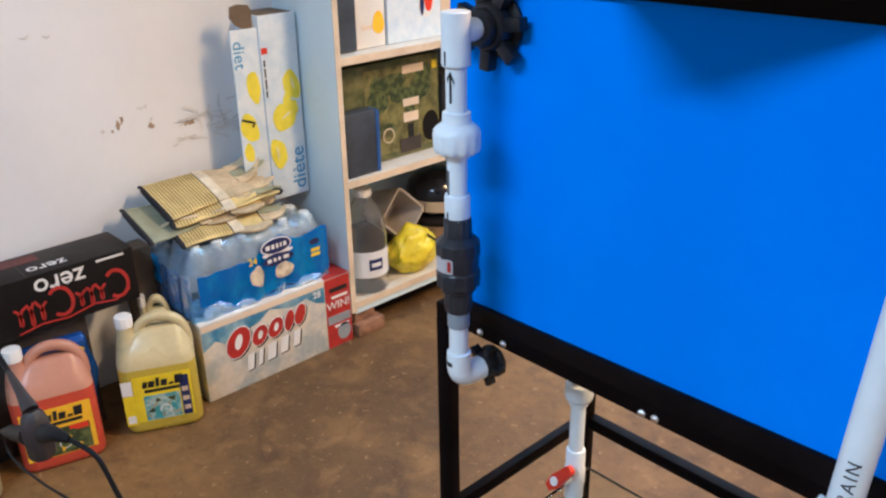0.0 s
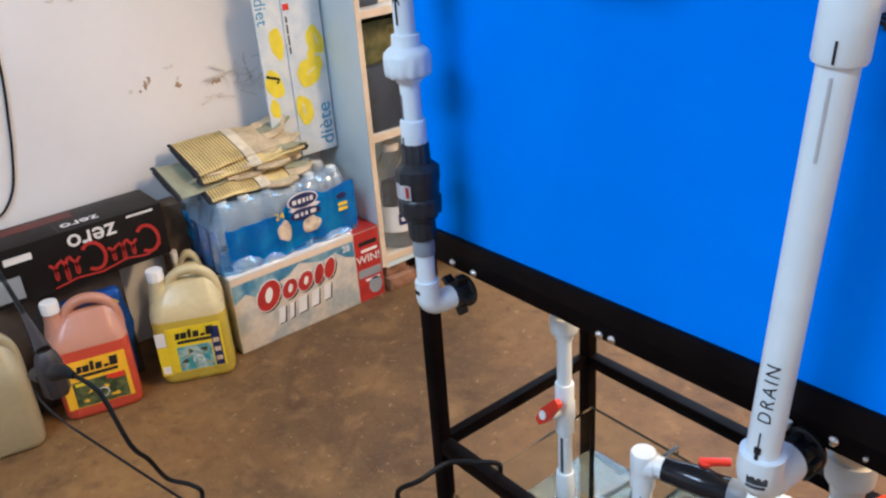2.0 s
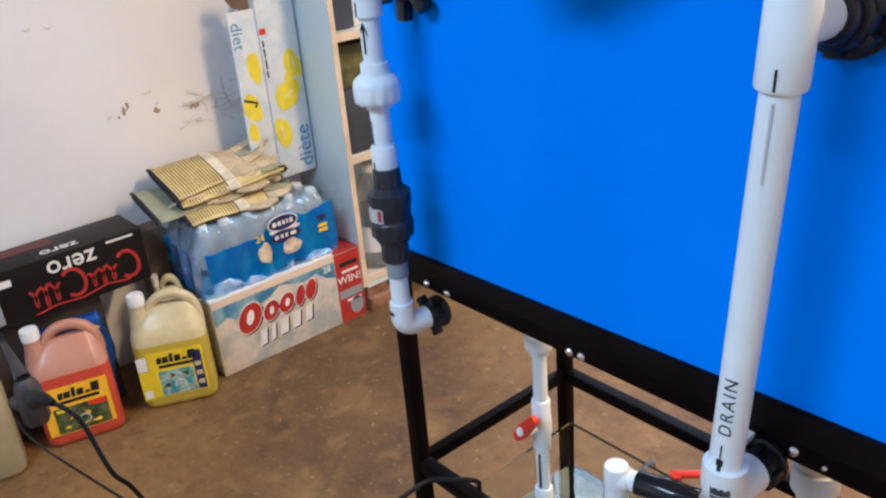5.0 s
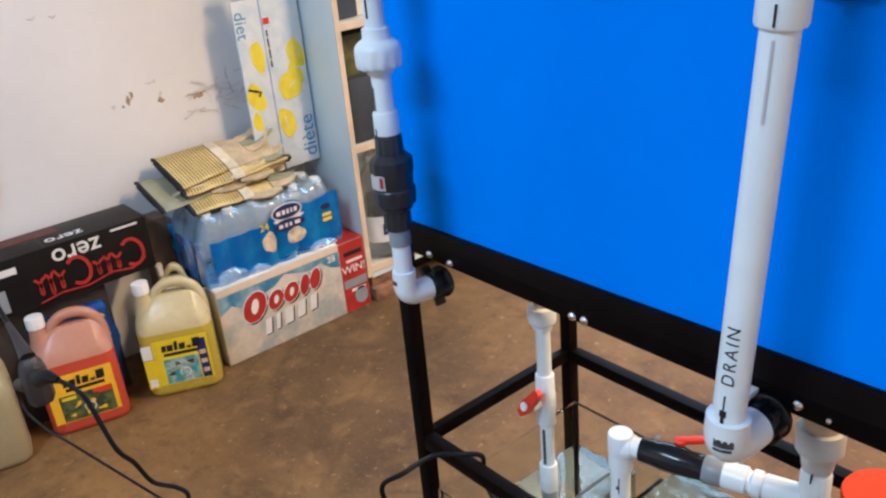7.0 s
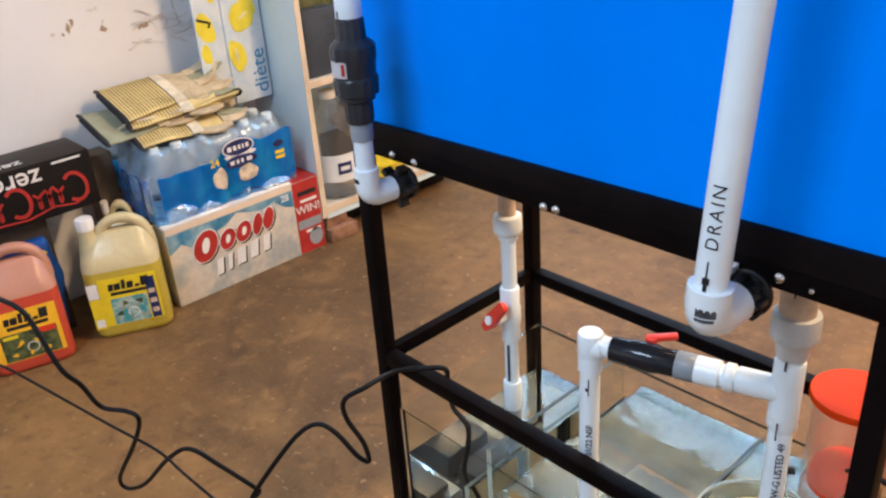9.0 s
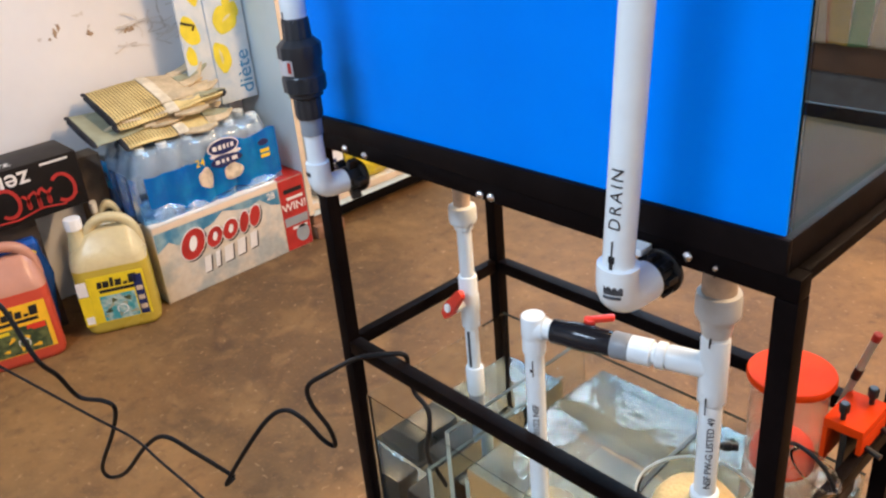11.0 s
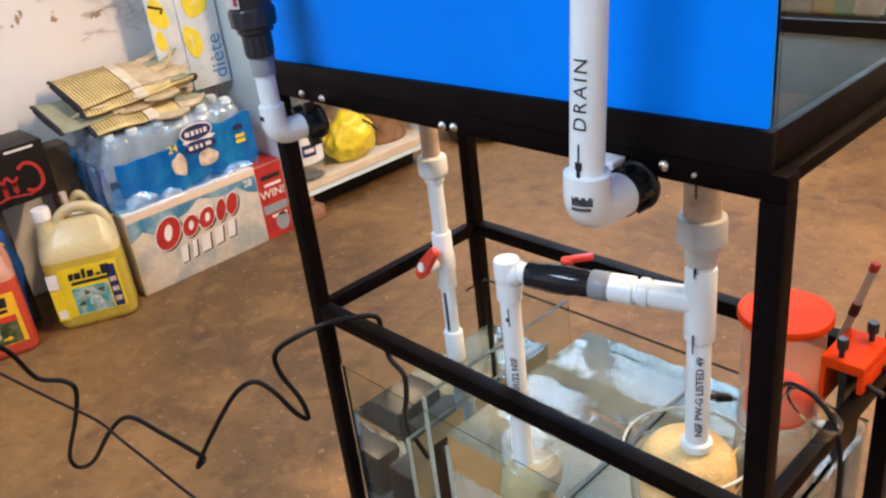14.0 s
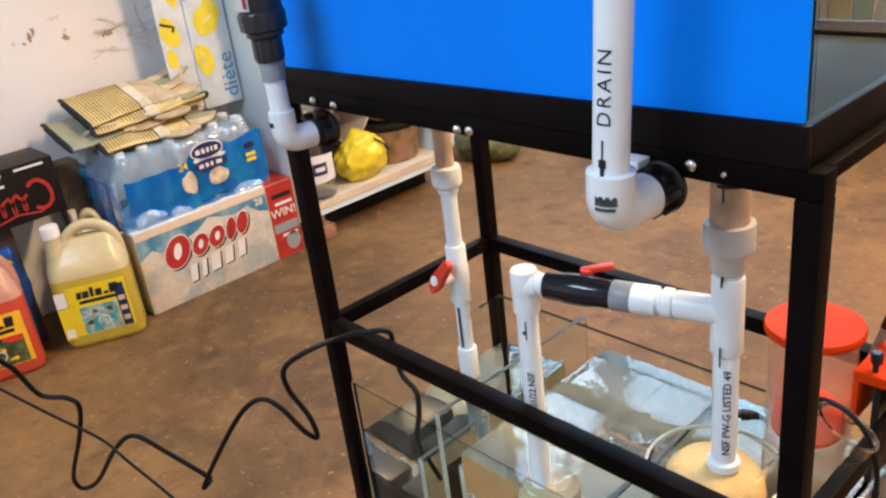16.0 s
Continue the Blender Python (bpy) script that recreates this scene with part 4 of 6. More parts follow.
# ---- things along the wall ----
def washer_jug(label, m, liquid, upper, level, label_mat, pic_mat, kind_group="washer fluid jugs", printed=True):
    """A square-shouldered jug; local x is its width, -y its front."""
    j = thing("fluid_jug", label, "jug", m, kind_group)
    W, D = 0.178, 0.112
    part("liquid", loft([(0.0, W - 0.02, D - 0.02, 0.02, 0), (0.006, W - 0.006, D - 0.006, 0.026, 0), (0.016, W, D, 0.028, 0), (level, W, D, 0.028, 0)], cap=(True, True)), liquid, j, "jug filled with coloured fluid")
    part("upper_body", loft([(level, W, D, 0.028, 0), (0.188, W, D, 0.031, 0), (0.206, W - 0.006, D - 0.012, 0.036, 0), (0.224, W - 0.020, D - 0.034, 0.036, 0.003), (0.240, W - 0.042, D - 0.058, 0.026, 0.009), (0.253, W - 0.070, 0.040, 0.0199, 0.014), (0.259, W - 0.090, 0.026, 0.0129, 0.017)], cap=(False, True)), upper, j, "empty translucent shoulder")
    neck = loft([(0.198, 0.076, 0.078, 0.036, -0.049), (0.222, 0.062, 0.062, 0.0309, -0.053), (0.242, 0.046, 0.046, 0.0229, -0.056), (0.258, 0.038, 0.038, 0.0189, -0.058), (0.270, 0.036, 0.036, 0.0179, -0.058)])
    part("neck", neck, upper, j)
    path = smooth_path([(-0.036, 0, 0.240), (-0.022, 0, 0.268), (0.004, 0, 0.282), (0.036, 0, 0.280), (0.061, 0, 0.264), (0.074, 0, 0.236), (0.076, 0, 0.200)], 6)
    hnd = tube(path, [0.0120 + 0.0030 * (i / (len(path) - 1)) ** 2 + 0.003 * max(0, 1 - i / 6) for i in range(len(path))], 16)
    part("handle", hnd, upper, j)
    cap = lathe([(0.0185, 0.268), (0.0205, 0.269, 1), (0.0205, 0.293, 1), (0.0190, 0.296), (0.006, 0.297)], 40, pose(-0.058, 0, 0), grip=1, depth=0.0007)
    part("cap", cap, M_CAP, j, "white ribbed screw cap")
    if printed:
        f = Matrix(((1, 0, 0, 0), (0, 0, -1, -D / 2 - 0.0002), (0, 1, 0, 0), (0, 0, 0, 1)))
        lab = part("label", poly(rect(-0.060 if pic_mat is M_TEAL else -0.076, 0.072, 0.034, 0.158), f, 0.0008), label_mat, j, "printed front label", False)
        part("picture", poly(rect(-0.040 if pic_mat is M_TEAL else -0.056, 0.042 if pic_mat is M_TEAL else 0.062, 0.036, 0.104), f, 0.0014), pic_mat, lab, "printed picture panel", False)
        for bx, bw, bh in ((-0.034, 0.011, 0.017), (-0.0195, 0.0145, 0.017), (-0.005, 0.0085, 0.024), (0.0095, 0.0145, 0.017), (0.0255, 0.0105, 0.007), (0.043, 0.018, 0.024)):
            part("print_bar", poly([(bx - bw / 2, 0.126), (bx + bw / 2, 0.126), (bx + bw / 2 + 0.002, 0.126 + bh), (bx - bw / 2 + 0.002, 0.126 + bh)], f, 0.0014), M_INK, lab, "black logo block", False)
        part("print_bar", poly(rect(-0.036, 0.050, 0.113, 0.121), f, 0.0014), M_INK, lab, "black print", False)
        part("badge", poly(oval(0.006, 0.062, 0.013, 0.013), f, 0.002), M_WHITEPRINT, lab, "white round badge", False)
        part("badge", poly(oval(0.006, 0.062, 0.0105, 0.0105), f, 0.0025), pic_mat, lab, "ring centre", False)
        for k in range(9):
            part("print_blot", poly(oval(-0.034 + 0.0083 * k, 0.050 + 0.013 * ((k * 5) % 4), 0.006 + 0.002 * (k % 3), 0.004 + 0.002 * (k % 2), 14, 0.25, 0.4 * k), f, 0.0016 + 0.00012 * k), M_DKGREENPIC if k % 2 else (M_AQUA if pic_mat is M_TEAL else M_AMBER), lab, "blurred picture detail", False)
        if pic_mat is M_TEAL:
            part("side_panel", poly(rect(0.045, 0.066, 0.036, 0.146), f, 0.0014), M_NAVY, lab, "navy side panel", False)
            for k in range(3):
                part("print_bar", poly(rect(0.048, 0.063, 0.050 + 0.026 * k, 0.062 + 0.026 * k), f, 0.002), M_CLAY, lab, "small print block", False)
            part("side_panel", poly(rect(-0.086, -0.062, 0.112, 0.150), f, 0.0008), M_WHITEPRINT, lab, "pale small print", False)
            part("side_panel", poly(rect(-0.086, -0.0605, 0.030, 0.110), f, 0.0008), M_YELLOW, lab, "yellow side band", False)
            part("side_panel", poly(rect(-0.082, -0.064, 0.036, 0.056), f, 0.0016), M_WHITEPRINT, lab, "pale printed block", False)
        else:
            part("print_bar", poly(rect(0.020, 0.060, 0.090, 0.104), f, 0.002), M_RED, lab, "red flash", False)
            part("print_bar", poly(rect(-0.050, -0.018, 0.092, 0.100), f, 0.002), M_YELLOW, lab, "yellow print", False)
    return j


def facing(cx, cy, ux, uy, z=0.0):
    """A pose whose x runs along (ux, uy)."""
    return pose(cx, cy, z, 0, 0, math.degrees(math.atan2(uy, ux)))


washer_jug("milky jug of yellow washer fluid with yellow label", facing(-1.136, 0.054, 0.42, 0.905), M_YELLIQ, M_YELTOP, 0.176, M_YELLOW, M_TEAL)
washer_jug("narrower milky jug pushed behind the yellow jug", facing(-1.243, 0.112, 0.42, 0.905) @ Matrix.Diagonal((0.44, 0.80, 0.955, 1.0)), M_YELLIQ, M_YELTOP, 0.172, M_YELLOW, M_TEAL, printed=False)
washer_jug("pink washer fluid jug with an amber label", facing(-1.172, -0.183, 0.25, 0.968), M_PINKLIQ, M_PINKTOP, 0.185, M_AMBER, M_DKGREENPIC)
washer_jug("plain cream plastic jug on the floor by the wall", facing(-1.165, -0.418, 0.20, 0.98), M_GREENISH, M_GREENISH, 0.17, M_AMBER, M_TEAL, printed=False)
# beer carton
BX, BY0, BY1, BZ = -1.115, 0.163, 0.624, 0.216
beer = thing("beer_carton", "white and red beer can carton with printed snowy mountains", "carton", pose(-1.22, 0.39, 0))
part("body", box(-1.345, BX, BY0, BY1, 0.0, BZ, 0.0025), M_MOUNT, beer, world_coords=True)
part("top_flap", box(-1.343, BX - 0.001, BY0 + 0.002, BY1 - 0.085, BZ + 0.0002, BZ + 0.0022, 0.0008), M_WHITECARD, beer, "white top flap", world_coords=True)
part("edge_band", poly(rect(BY0 + 0.002, BY1 - 0.088, BZ - 0.017, BZ - 0.001), face_x(BX, 0, 0), 0.0008), M_CREAM, beer, "cream band", False, True)
pk = [(BY0 + 0.002, BZ - 0.018), (BY0 + 0.002, 0.145), (0.20, 0.165), (0.225, 0.148), (0.262, 0.178), (0.282, 0.160), (0.33, 0.172), (0.362, 0.195), (0.405, 0.182), (0.44, 0.175), (0.475, 0.185), (0.505, 0.160), (BY1 - 0.088, 0.150), (BY1 - 0.088, BZ - 0.018)]
part("sky_print", poly(pk[::-1], face_x(BX, 0, 0), 0.0007), M_SKYBLUE, beer, "blue printed sky", False, True)
part("red_panel", poly(rect(BY1 - 0.086, BY1 - 0.002, 0.002, BZ - 0.002), face_x(BX, 0, 0), 0.0008), M_REDPRINT, beer, "red end panel", False, True)
part("red_panel", box(-1.344, BX + 0.0004, BY1 - 0.086, BY1 - 0.001, BZ + 0.0002, BZ + 0.0012), M_REDPRINT, beer, "red top end", False, True)
part("grey_panel", poly(rect(BY1 - 0.082, BY1 - 0.006, 0.075, 0.100), face_x(BX + 0.0009, 0, 0), 0.0006), M_GREYPVC, beer, "grey printed strip", False, True)
part("grey_panel", poly(oval(BY1 - 0.030, 0.042, 0.022, 0.026), face_x(BX + 0.0009, 0, 0), 0.0006), M_GREYPVC, beer, "grey printed emblem", False, True)
part("lettering", words("WIN!", 0.034, face_x(BX + 0.0012, BY1 - 0.044, 0.130), bold=0.0003), M_WHITEPRINT, beer, "white letters", False, True)
part("lettering", words("28", 0.026, face_x(BX + 0.0012, BY1 - 0.113, 0.183), bold=0.0004), M_WHITEPRINT, beer, "white numerals", False, True)
for k, (a, b) in enumerate(((0.172, 0.185), (0.152, 0.160), (0.060, 0.068))):
    part("print_bar", poly(rect(BY1 - 0.072 + 0.006 * k, BY1 - 0.012, a, b), face_x(BX + 0.0009, 0, 0), 0.0006), M_WHITEPRINT if k else M_INK, beer, "small print", False, True)
# the brand mark, as plain strokes


def stroke(pts, w, m, z=0.0008, bm=None):
    out = bm or bmesh.new()
    P = [Vector((x, y, 0)) for x, y in pts]
    lo, hi = [], []
    for i, p in enumerate(P):
        d = (P[min(i + 1, len(P) - 1)] - P[max(i - 1, 0)]).normalized()
        n = Vector((-d.y, d.x, 0)) * w
        lo.append((out.verts.new(m @ (p - n)), out.verts.new(m @ (p + n))))
        hi.append((out.verts.new(m @ (p - n + Vector((0, 0, z)))), out.verts.new(m @ (p + n + Vector((0, 0, z))))))
    for i in range(len(P) - 1):
        out.faces.new((hi[i][0], hi[i + 1][0], hi[i + 1][1], hi[i][1]))
        out.faces.new((lo[i][0], lo[i][1], lo[i + 1][1], lo[i + 1][0]))
        out.faces.new((lo[i][0], lo[i + 1][0], hi[i + 1][0], hi[i][0]))
        out.faces.new((lo[i][1], hi[i][1], hi[i + 1][1], lo[i + 1][1]))
    return out


def ring(cx, cy, rx, ry, a0=0, a1=360, n=22):
    return [(cx + rx * math.cos(radians(a0 + (a1 - a0) * i / n)), cy + ry * math.sin(radians(a0 + (a1 - a0) * i / n))) for i in range(n + 1)]


# plain rounded shapes in the mark's colours
def blob(cx, cy, rx, ry, slant=0.22, n=26):
    """A plump slanted oval."""
    return [(cx + rx * math.cos(2 * math.pi * i / n) + slant * ry * math.sin(2 * math.pi * i / n), cy + ry * math.sin(2 * math.pi * i / n)) for i in range(n)]


for dx, g_, material, off, note_l in ((0.004, 0.003, M_DARKBOX, 0.0, "dark mark shadow"), (0.0, 0.003, M_WHITEPRINT, 0.0006, "white mark edge"), (0.0, 0.0, M_REDPRINT, 0.0014, "red rounded mark")):
    for cx, cy, rx, ry in ((0.262, 0.137, 0.034, 0.041), (0.325, 0.134, 0.0225, 0.027), (0.374, 0.138, 0.0225, 0.027), (0.417, 0.143, 0.014, 0.029), (0.452, 0.148, 0.0165, 0.029)):
        part("brand_mark", poly(blob(cx, cy, rx + g_, ry + g_), face_x(BX + 0.0008 + off, dx, -dx), 0.0006), material, beer, note_l, False, True)
for cx, cy, rx, ry in ((0.262, 0.139, 0.011, 0.021), (0.326, 0.135, 0.007, 0.012), (0.375, 0.139, 0.007, 0.012)):
    part("brand_mark", poly(blob(cx, cy, rx, ry), face_x(BX + 0.0030, 0, 0), 0.0004), M_WHITEPRINT, beer, "white gap in the mark", False, True)
for x, w in ((0.287, 0.010), (0.318, 0.0065), (0.352, 0.0135), (0.392, 0.0125), (0.432, 0.011)):
    z0 = 0.044 + (x - 0.287) * 0.10
    quad = [(x - w, z0), (x + w, z0 + 0.002), (x + w + 0.007, z0 + 0.047), (x - w + 0.007, z0 + 0.045)]
    part("brand_mark", poly(quad, face_x(BX + 0.0008, 0.004, -0.003), 0.0006), M_DARKBOX, beer, "dark block shadow", False, True)
    part("brand_mark", poly(quad, face_x(BX + 0.0016, 0, 0), 0.0006), M_WHITEPRINT, beer, "white block mark", False, True)
note = thing("notepad", "thin dark-covered notepad lying on the carton", "notepad", pose(-1.20, 0.166, BZ + 0.0026, 0, 0, -6))
part("pages", box(-0.095, 0.045, -0.036, -0.002, 0.0, 0.006), M_WHITECARD, note)
part("cover", box(-0.098, 0.048, -0.039, 0.001, 0.0062, 0.008, 0.0006), M_DARKBOX, note, "dark maroon cover")

# stacked dark cartons with the cola carton lying upside down on them
base_box = thing("storage_carton", "dark brown carton behind the fluid jugs", "carton", pose(-1.29, -0.14, 0))
part("body", box(-1.375, -1.235, -0.40, -0.056, 0.0, 0.305, 0.003), M_GREYFLAP, base_box, world_coords=True)
cb = thing("storage_carton", "plain grey-brown cardboard carton beside the water bottles", "carton", pose(-1.32, 0.13, 0))
part("body", box(-1.380, -1.318, 0.102, 0.160, 0.0, 0.380, 0.003), M_CARD, cb, world_coords=True)
cola = thing("cola_carton", "black cola can carton lying upside down", "carton", pose(-1.27, -0.13, 0.306))
part("body", box(-1.335, -1.200, -0.345, 0.068, 0.306, 0.440, 0.004), M_DARKBOX, cola, world_coords=True)
cm = face_x(-1.1998, 0, 0)
for x0, big in ((0.018, 1.0), (-0.112, 1.0)):
    part("brand_mark", stroke([(x0 + 0.026 * math.cos(radians(q)) - 0.10 * (0.030 * math.sin(radians(q))), 0.362 + 0.034 * math.sin(radians(q))) for q in range(-130, 150, 14)], 0.0042, cm), M_REDPRINT, cola, "red curved mark", False, True)
for x0, n_, up in ((-0.008, 3, 0.019), (-0.142, 3, 0.022)):
    wave = []
    for k in range(n_ * 14 + 1):
        u = k / 14
        wave.append((x0 - 0.0235 * u - 0.007 * math.sin(2 * math.pi * u), 0.352 + up * math.cos(2 * math.pi * u) * (1.25 if int(u) == 1 else 0.9)))
    part("brand_mark", stroke(wave, 0.0032, cm, 0.0007), M_REDPRINT, cola, "red flowing mark", False, True)
part("brand_mark", stroke([(0.046, 0.340), (0.010, 0.322), (-0.04, 0.330), (-0.10, 0.318), (-0.16, 0.323), (-0.21, 0.314)], 0.0020, face_x(-1.1992, 0, 0)), M_REDPRINT, cola, "red swash", False, True)
part("lettering", words("zero", 0.062, face_x(-1.1996, -0.105, 0.409) @ pose(0, 0, 0, 0, 0, 180), bold=0.0006), M_WHITEPRINT, cola, "white upside-down word", False, True)
part("lettering", words("zero", 0.048, face_up(-1.235, -0.115, 0.4402, -90) @ pose(0, 0, 0, 0, 0, 0), bold=0.0004), M_WHITEPRINT, cola, "white word on top", False, True)
part("print_panel", poly(rect(-0.200, 0.020, -0.020, 0.020), face_up(-1.300, -0.135, 0.4402, 90), 0.0003), mat("dark_red_print", (0.10, 0.012, 0.010), 0.45), cola, "dark red printed band on top", False, True)
part("seam", box(-1.334, -1.201, -0.1705, -0.1690, 0.4400, 0.4406), M_GREYFLAP, cola, "flap seam on top", False, True)
part("print_bar", poly(rect(-0.300, -0.240, 0.402, 0.418), face_x(-1.1998, 0, 0), 0.0006), M_WHITEPRINT, cola, "pale printed bar", False, True)
part("print_bar", poly(rect(-0.335, -0.275, 0.318, 0.372), face_x(-1.1998, 0, 0), 0.0006), M_GREYPVC, cola, "pale printed panel", False, True)
part("print_bar", poly(rect(-0.02, 0.045, 0.427, 0.432), face_x(-1.1998, 0, 0), 0.0006), M_WHITEPRINT, cola, "small print", False, True)

# blue bag behind the pink jug
bag = thing("plastic_bag", "crumpled dark blue plastic bag behind the pink jug", "bag", pose(-1.20, -0.13, 0))
bb = loft([(0.0, 0.15, 0.05, 0.024, 0), (0.05, 0.17, 0.055, 0.026, 0), (0.16, 0.19, 0.056, 0.026, 0.004), (0.22, 0.185, 0.05, 0.024, 0), (0.255, 0.165, 0.042, 0.02, 0.006), (0.265, 0.145, 0.02, 0.009, 0.01)])
bmesh.ops.subdivide_edges(bb, edges=bb.edges, cuts=2, use_grid_fill=True)
for v in bb.verts:
    n3 = noise.noise_vector(v.co * 22) * 0.006
    v.co = pose(-1.224, -0.160, 0, 0, 0, 82) @ (v.co + Vector((n3.x, n3.y, n3.z if v.co.z > 0.02 else 0)))
part("body", bb, M_BLUEBAG, bag, world_coords=True)
part("print", poly(oval(-0.125, 0.232, 0.036, 0.016, 20, 0.12), face_x(-1.192, 0, 0), 0.0012), M_YELLOW, bag, "yellow printed patch", False, True)

# shrink-wrapped water bottles
pk0x, pk0y, PZ = -1.135, 0.203, BZ + 0.0024
pack = thing("water_bottle_pack", "shrink-wrapped pack of small water bottles with blue print", "bottles", pose(-1.24, 0.38, PZ))
bprof = [(0.024, 0.0), (0.030, 0.003), (0.0315, 0.010), (0.0315, 0.040), (0.0295, 0.045), (0.0315, 0.050), (0.0315, 0.090), (0.0295, 0.096), (0.0315, 0.102), (0.0315, 0.122), (0.029, 0.138), (0.021, 0.156), (0.0135, 0.168), (0.0125, 0.176)]
bottle_me = cap_me = None
rngb = random.Random(4)
for i in range(6):
    for j in range(3):
        m = pose(pk0x - 0.034 - 0.069 * j, pk0y + 0.0655 * i, PZ + 0.001)
        if not bottle_me:
            o = part("bottle", lathe(bprof, 18), M_PET, pack, "clear plastic bottle")
            c = part("cap", lathe([(0.0140, 0.172), (0.0145, 0.173), (0.0145, 0.186), (0.0125, 0.188), (0.004, 0.1885)], 16), M_BCAP, o, "pale screw cap")
            bottle_me, cap_me = o.data, c.data
        else:
            o, c = new("bottle", bottle_me), new("cap", cap_me)
            o.parent, c.parent = pack, o
            o["label"], c["label"] = "clear plastic bottle", "pale screw cap"
        o.matrix_parent_inverse = pack.matrix_world.inverted()
        o.matrix_basis = m @ pose(0, 0, 0, rngb.uniform(-2, 2), rngb.uniform(-2, 2), 0)


def scallop(y):
    return pk0x + 0.0040 - 0.0100 * (1 - abs(math.cos((y - pk0y) / 0.0655 * math.pi)))


def wrap_sheet(y0, y1, zlo, zhi, off, n=64):
    out = bmesh.new()
    cols = []
    for i in range(n + 1):
        y = y0 + (y1 - y0) * i / n
        lo, hi = zlo(y), zhi(y)
        col = []
        for k in range(7):
            z = lo + (hi - lo) * k / 6
            wob = 0.0022 * noise.noise(Vector((y * 30, z * 30, 1.7)))
            back = 0.010 * max(0, (z - PZ - 0.145) / 0.03)
            col.append(out.verts.new((scallop(y) + off + wob - back, y, z)))
        cols.append(col)
    for a, b in zip(cols, cols[1:]):
        for k in range(6):
            out.faces.new((a[k], b[k], b[k + 1], a[k + 1]))
    bmesh.ops.solidify(out, geom=out.faces[:], thickness=0.0006)
    return out


film = part("film", wrap_sheet(0.160, 0.572, lambda y: PZ + 0.001, lambda y: PZ + 0.056 + 0.012 * math.sin(y * 41), 0.0008), M_FILMBLUE, pack, "crinkled pale blue film", world_coords=True)
wrap = part("printed_wrap", wrap_sheet(0.184, 0.572, lambda y: PZ + 0.014 + 0.009 * math.sin(y * 34) + 0.026 * max(0, (0.25 - y) / 0.06), lambda y: PZ + 0.124 + 0.006 * math.sin(y * 17 - 1.2) + 0.040 * math.exp(-((y - 0.415) / 0.055) ** 2) + 0.022 * math.exp(-((y - 0.55) / 0.05) ** 2) - 0.008 * math.exp(-((y - 0.21) / 0.05) ** 2), 0.0042), M_WRAP, pack, "blue printed wrap", world_coords=True)


def hood():
    """Clear film drawn tight over the caps and shoulders of the bottles."""
    out, cols = bmesh.new(), []
    for i in range(81):
        y = 0.160 + 0.412 * i / 80
        near = abs(math.cos((y - pk0y) / 0.0655 * math.pi)) ** 3
        edge = min(1, (y - 0.160) / 0.03, (0.572 - y) / 0.03)
        col = []
        for dx, z in ((0.0006, 0.085), (0.0006, 0.105), (0.0004, 0.132), (-0.010, 0.158), (-0.022, 0.176), (-0.034, 0.182), (-0.052, 0.172), (-0.069, 0.162), (-0.086, 0.172), (-0.103, 0.182), (-0.121, 0.172), (-0.138, 0.162), (-0.155, 0.172), (-0.172, 0.182), (-0.195, 0.168), (-0.212, 0.120)):
            lift = 0.0085 * near if z > 0.165 else (0.004 * near if z > 0.14 else 0)
            sag = (1 - max(0, edge)) * 0.060 * (z > 0.14)
            wob = noise.noise(Vector((y * 38, dx * 38, 3.1))) * 0.0035
            xx = (scallop(y) if z < 0.14 else pk0x + 0.002) + dx
            col.append(out.verts.new((xx + wob * 0.5, y, PZ + z + lift - sag + wob * (z > 0.12))))
        cols.append(col)
    for a_, b_ in zip(cols, cols[1:]):
        for k in range(len(a_) - 1):
            out.faces.new((a_[k], b_[k], b_[k + 1], a_[k + 1]))
    bmesh.ops.solidify(out, geom=out.faces[:], thickness=0.0005)
    return out


hood_film = part("film", hood(), M_FILM, pack, "clear film stretched over the bottle tops", world_coords=True)
side, cols = bmesh.new(), []
for i in range(41):
    x = -1.132 - 0.215 * i / 40
    yy = 0.1645 - 0.005 * abs(math.cos((x + 1.169) / 0.069 * math.pi))
    cols.append([side.verts.new((x, yy + 0.004 * noise.noise(Vector((x * 45, z * 45, 0))), z)) for z in (PZ + 0.001, PZ + 0.025, PZ + 0.05, PZ + 0.075, PZ + 0.1, PZ + 0.122)])
for a, b in zip(cols, cols[1:]):
    for k in range(5):
        side.faces.new((a[k], b[k], b[k + 1], a[k + 1]))
bmesh.ops.solidify(side, geom=side.faces[:], thickness=0.0006)
side_film = part("film", side, M_FILMBLUE, pack, "crinkled blue film end", world_coords=True)
for o in (film, hood_film, side_film):
    o.visible_shadow = False
part("printed_wrap", poly(rect(-1.345, -1.285, PZ + 0.065, PZ + 0.140), face_my(0, 0.1600, 0), 0.001), M_WRAP, pack, "blue printed end", False, True)
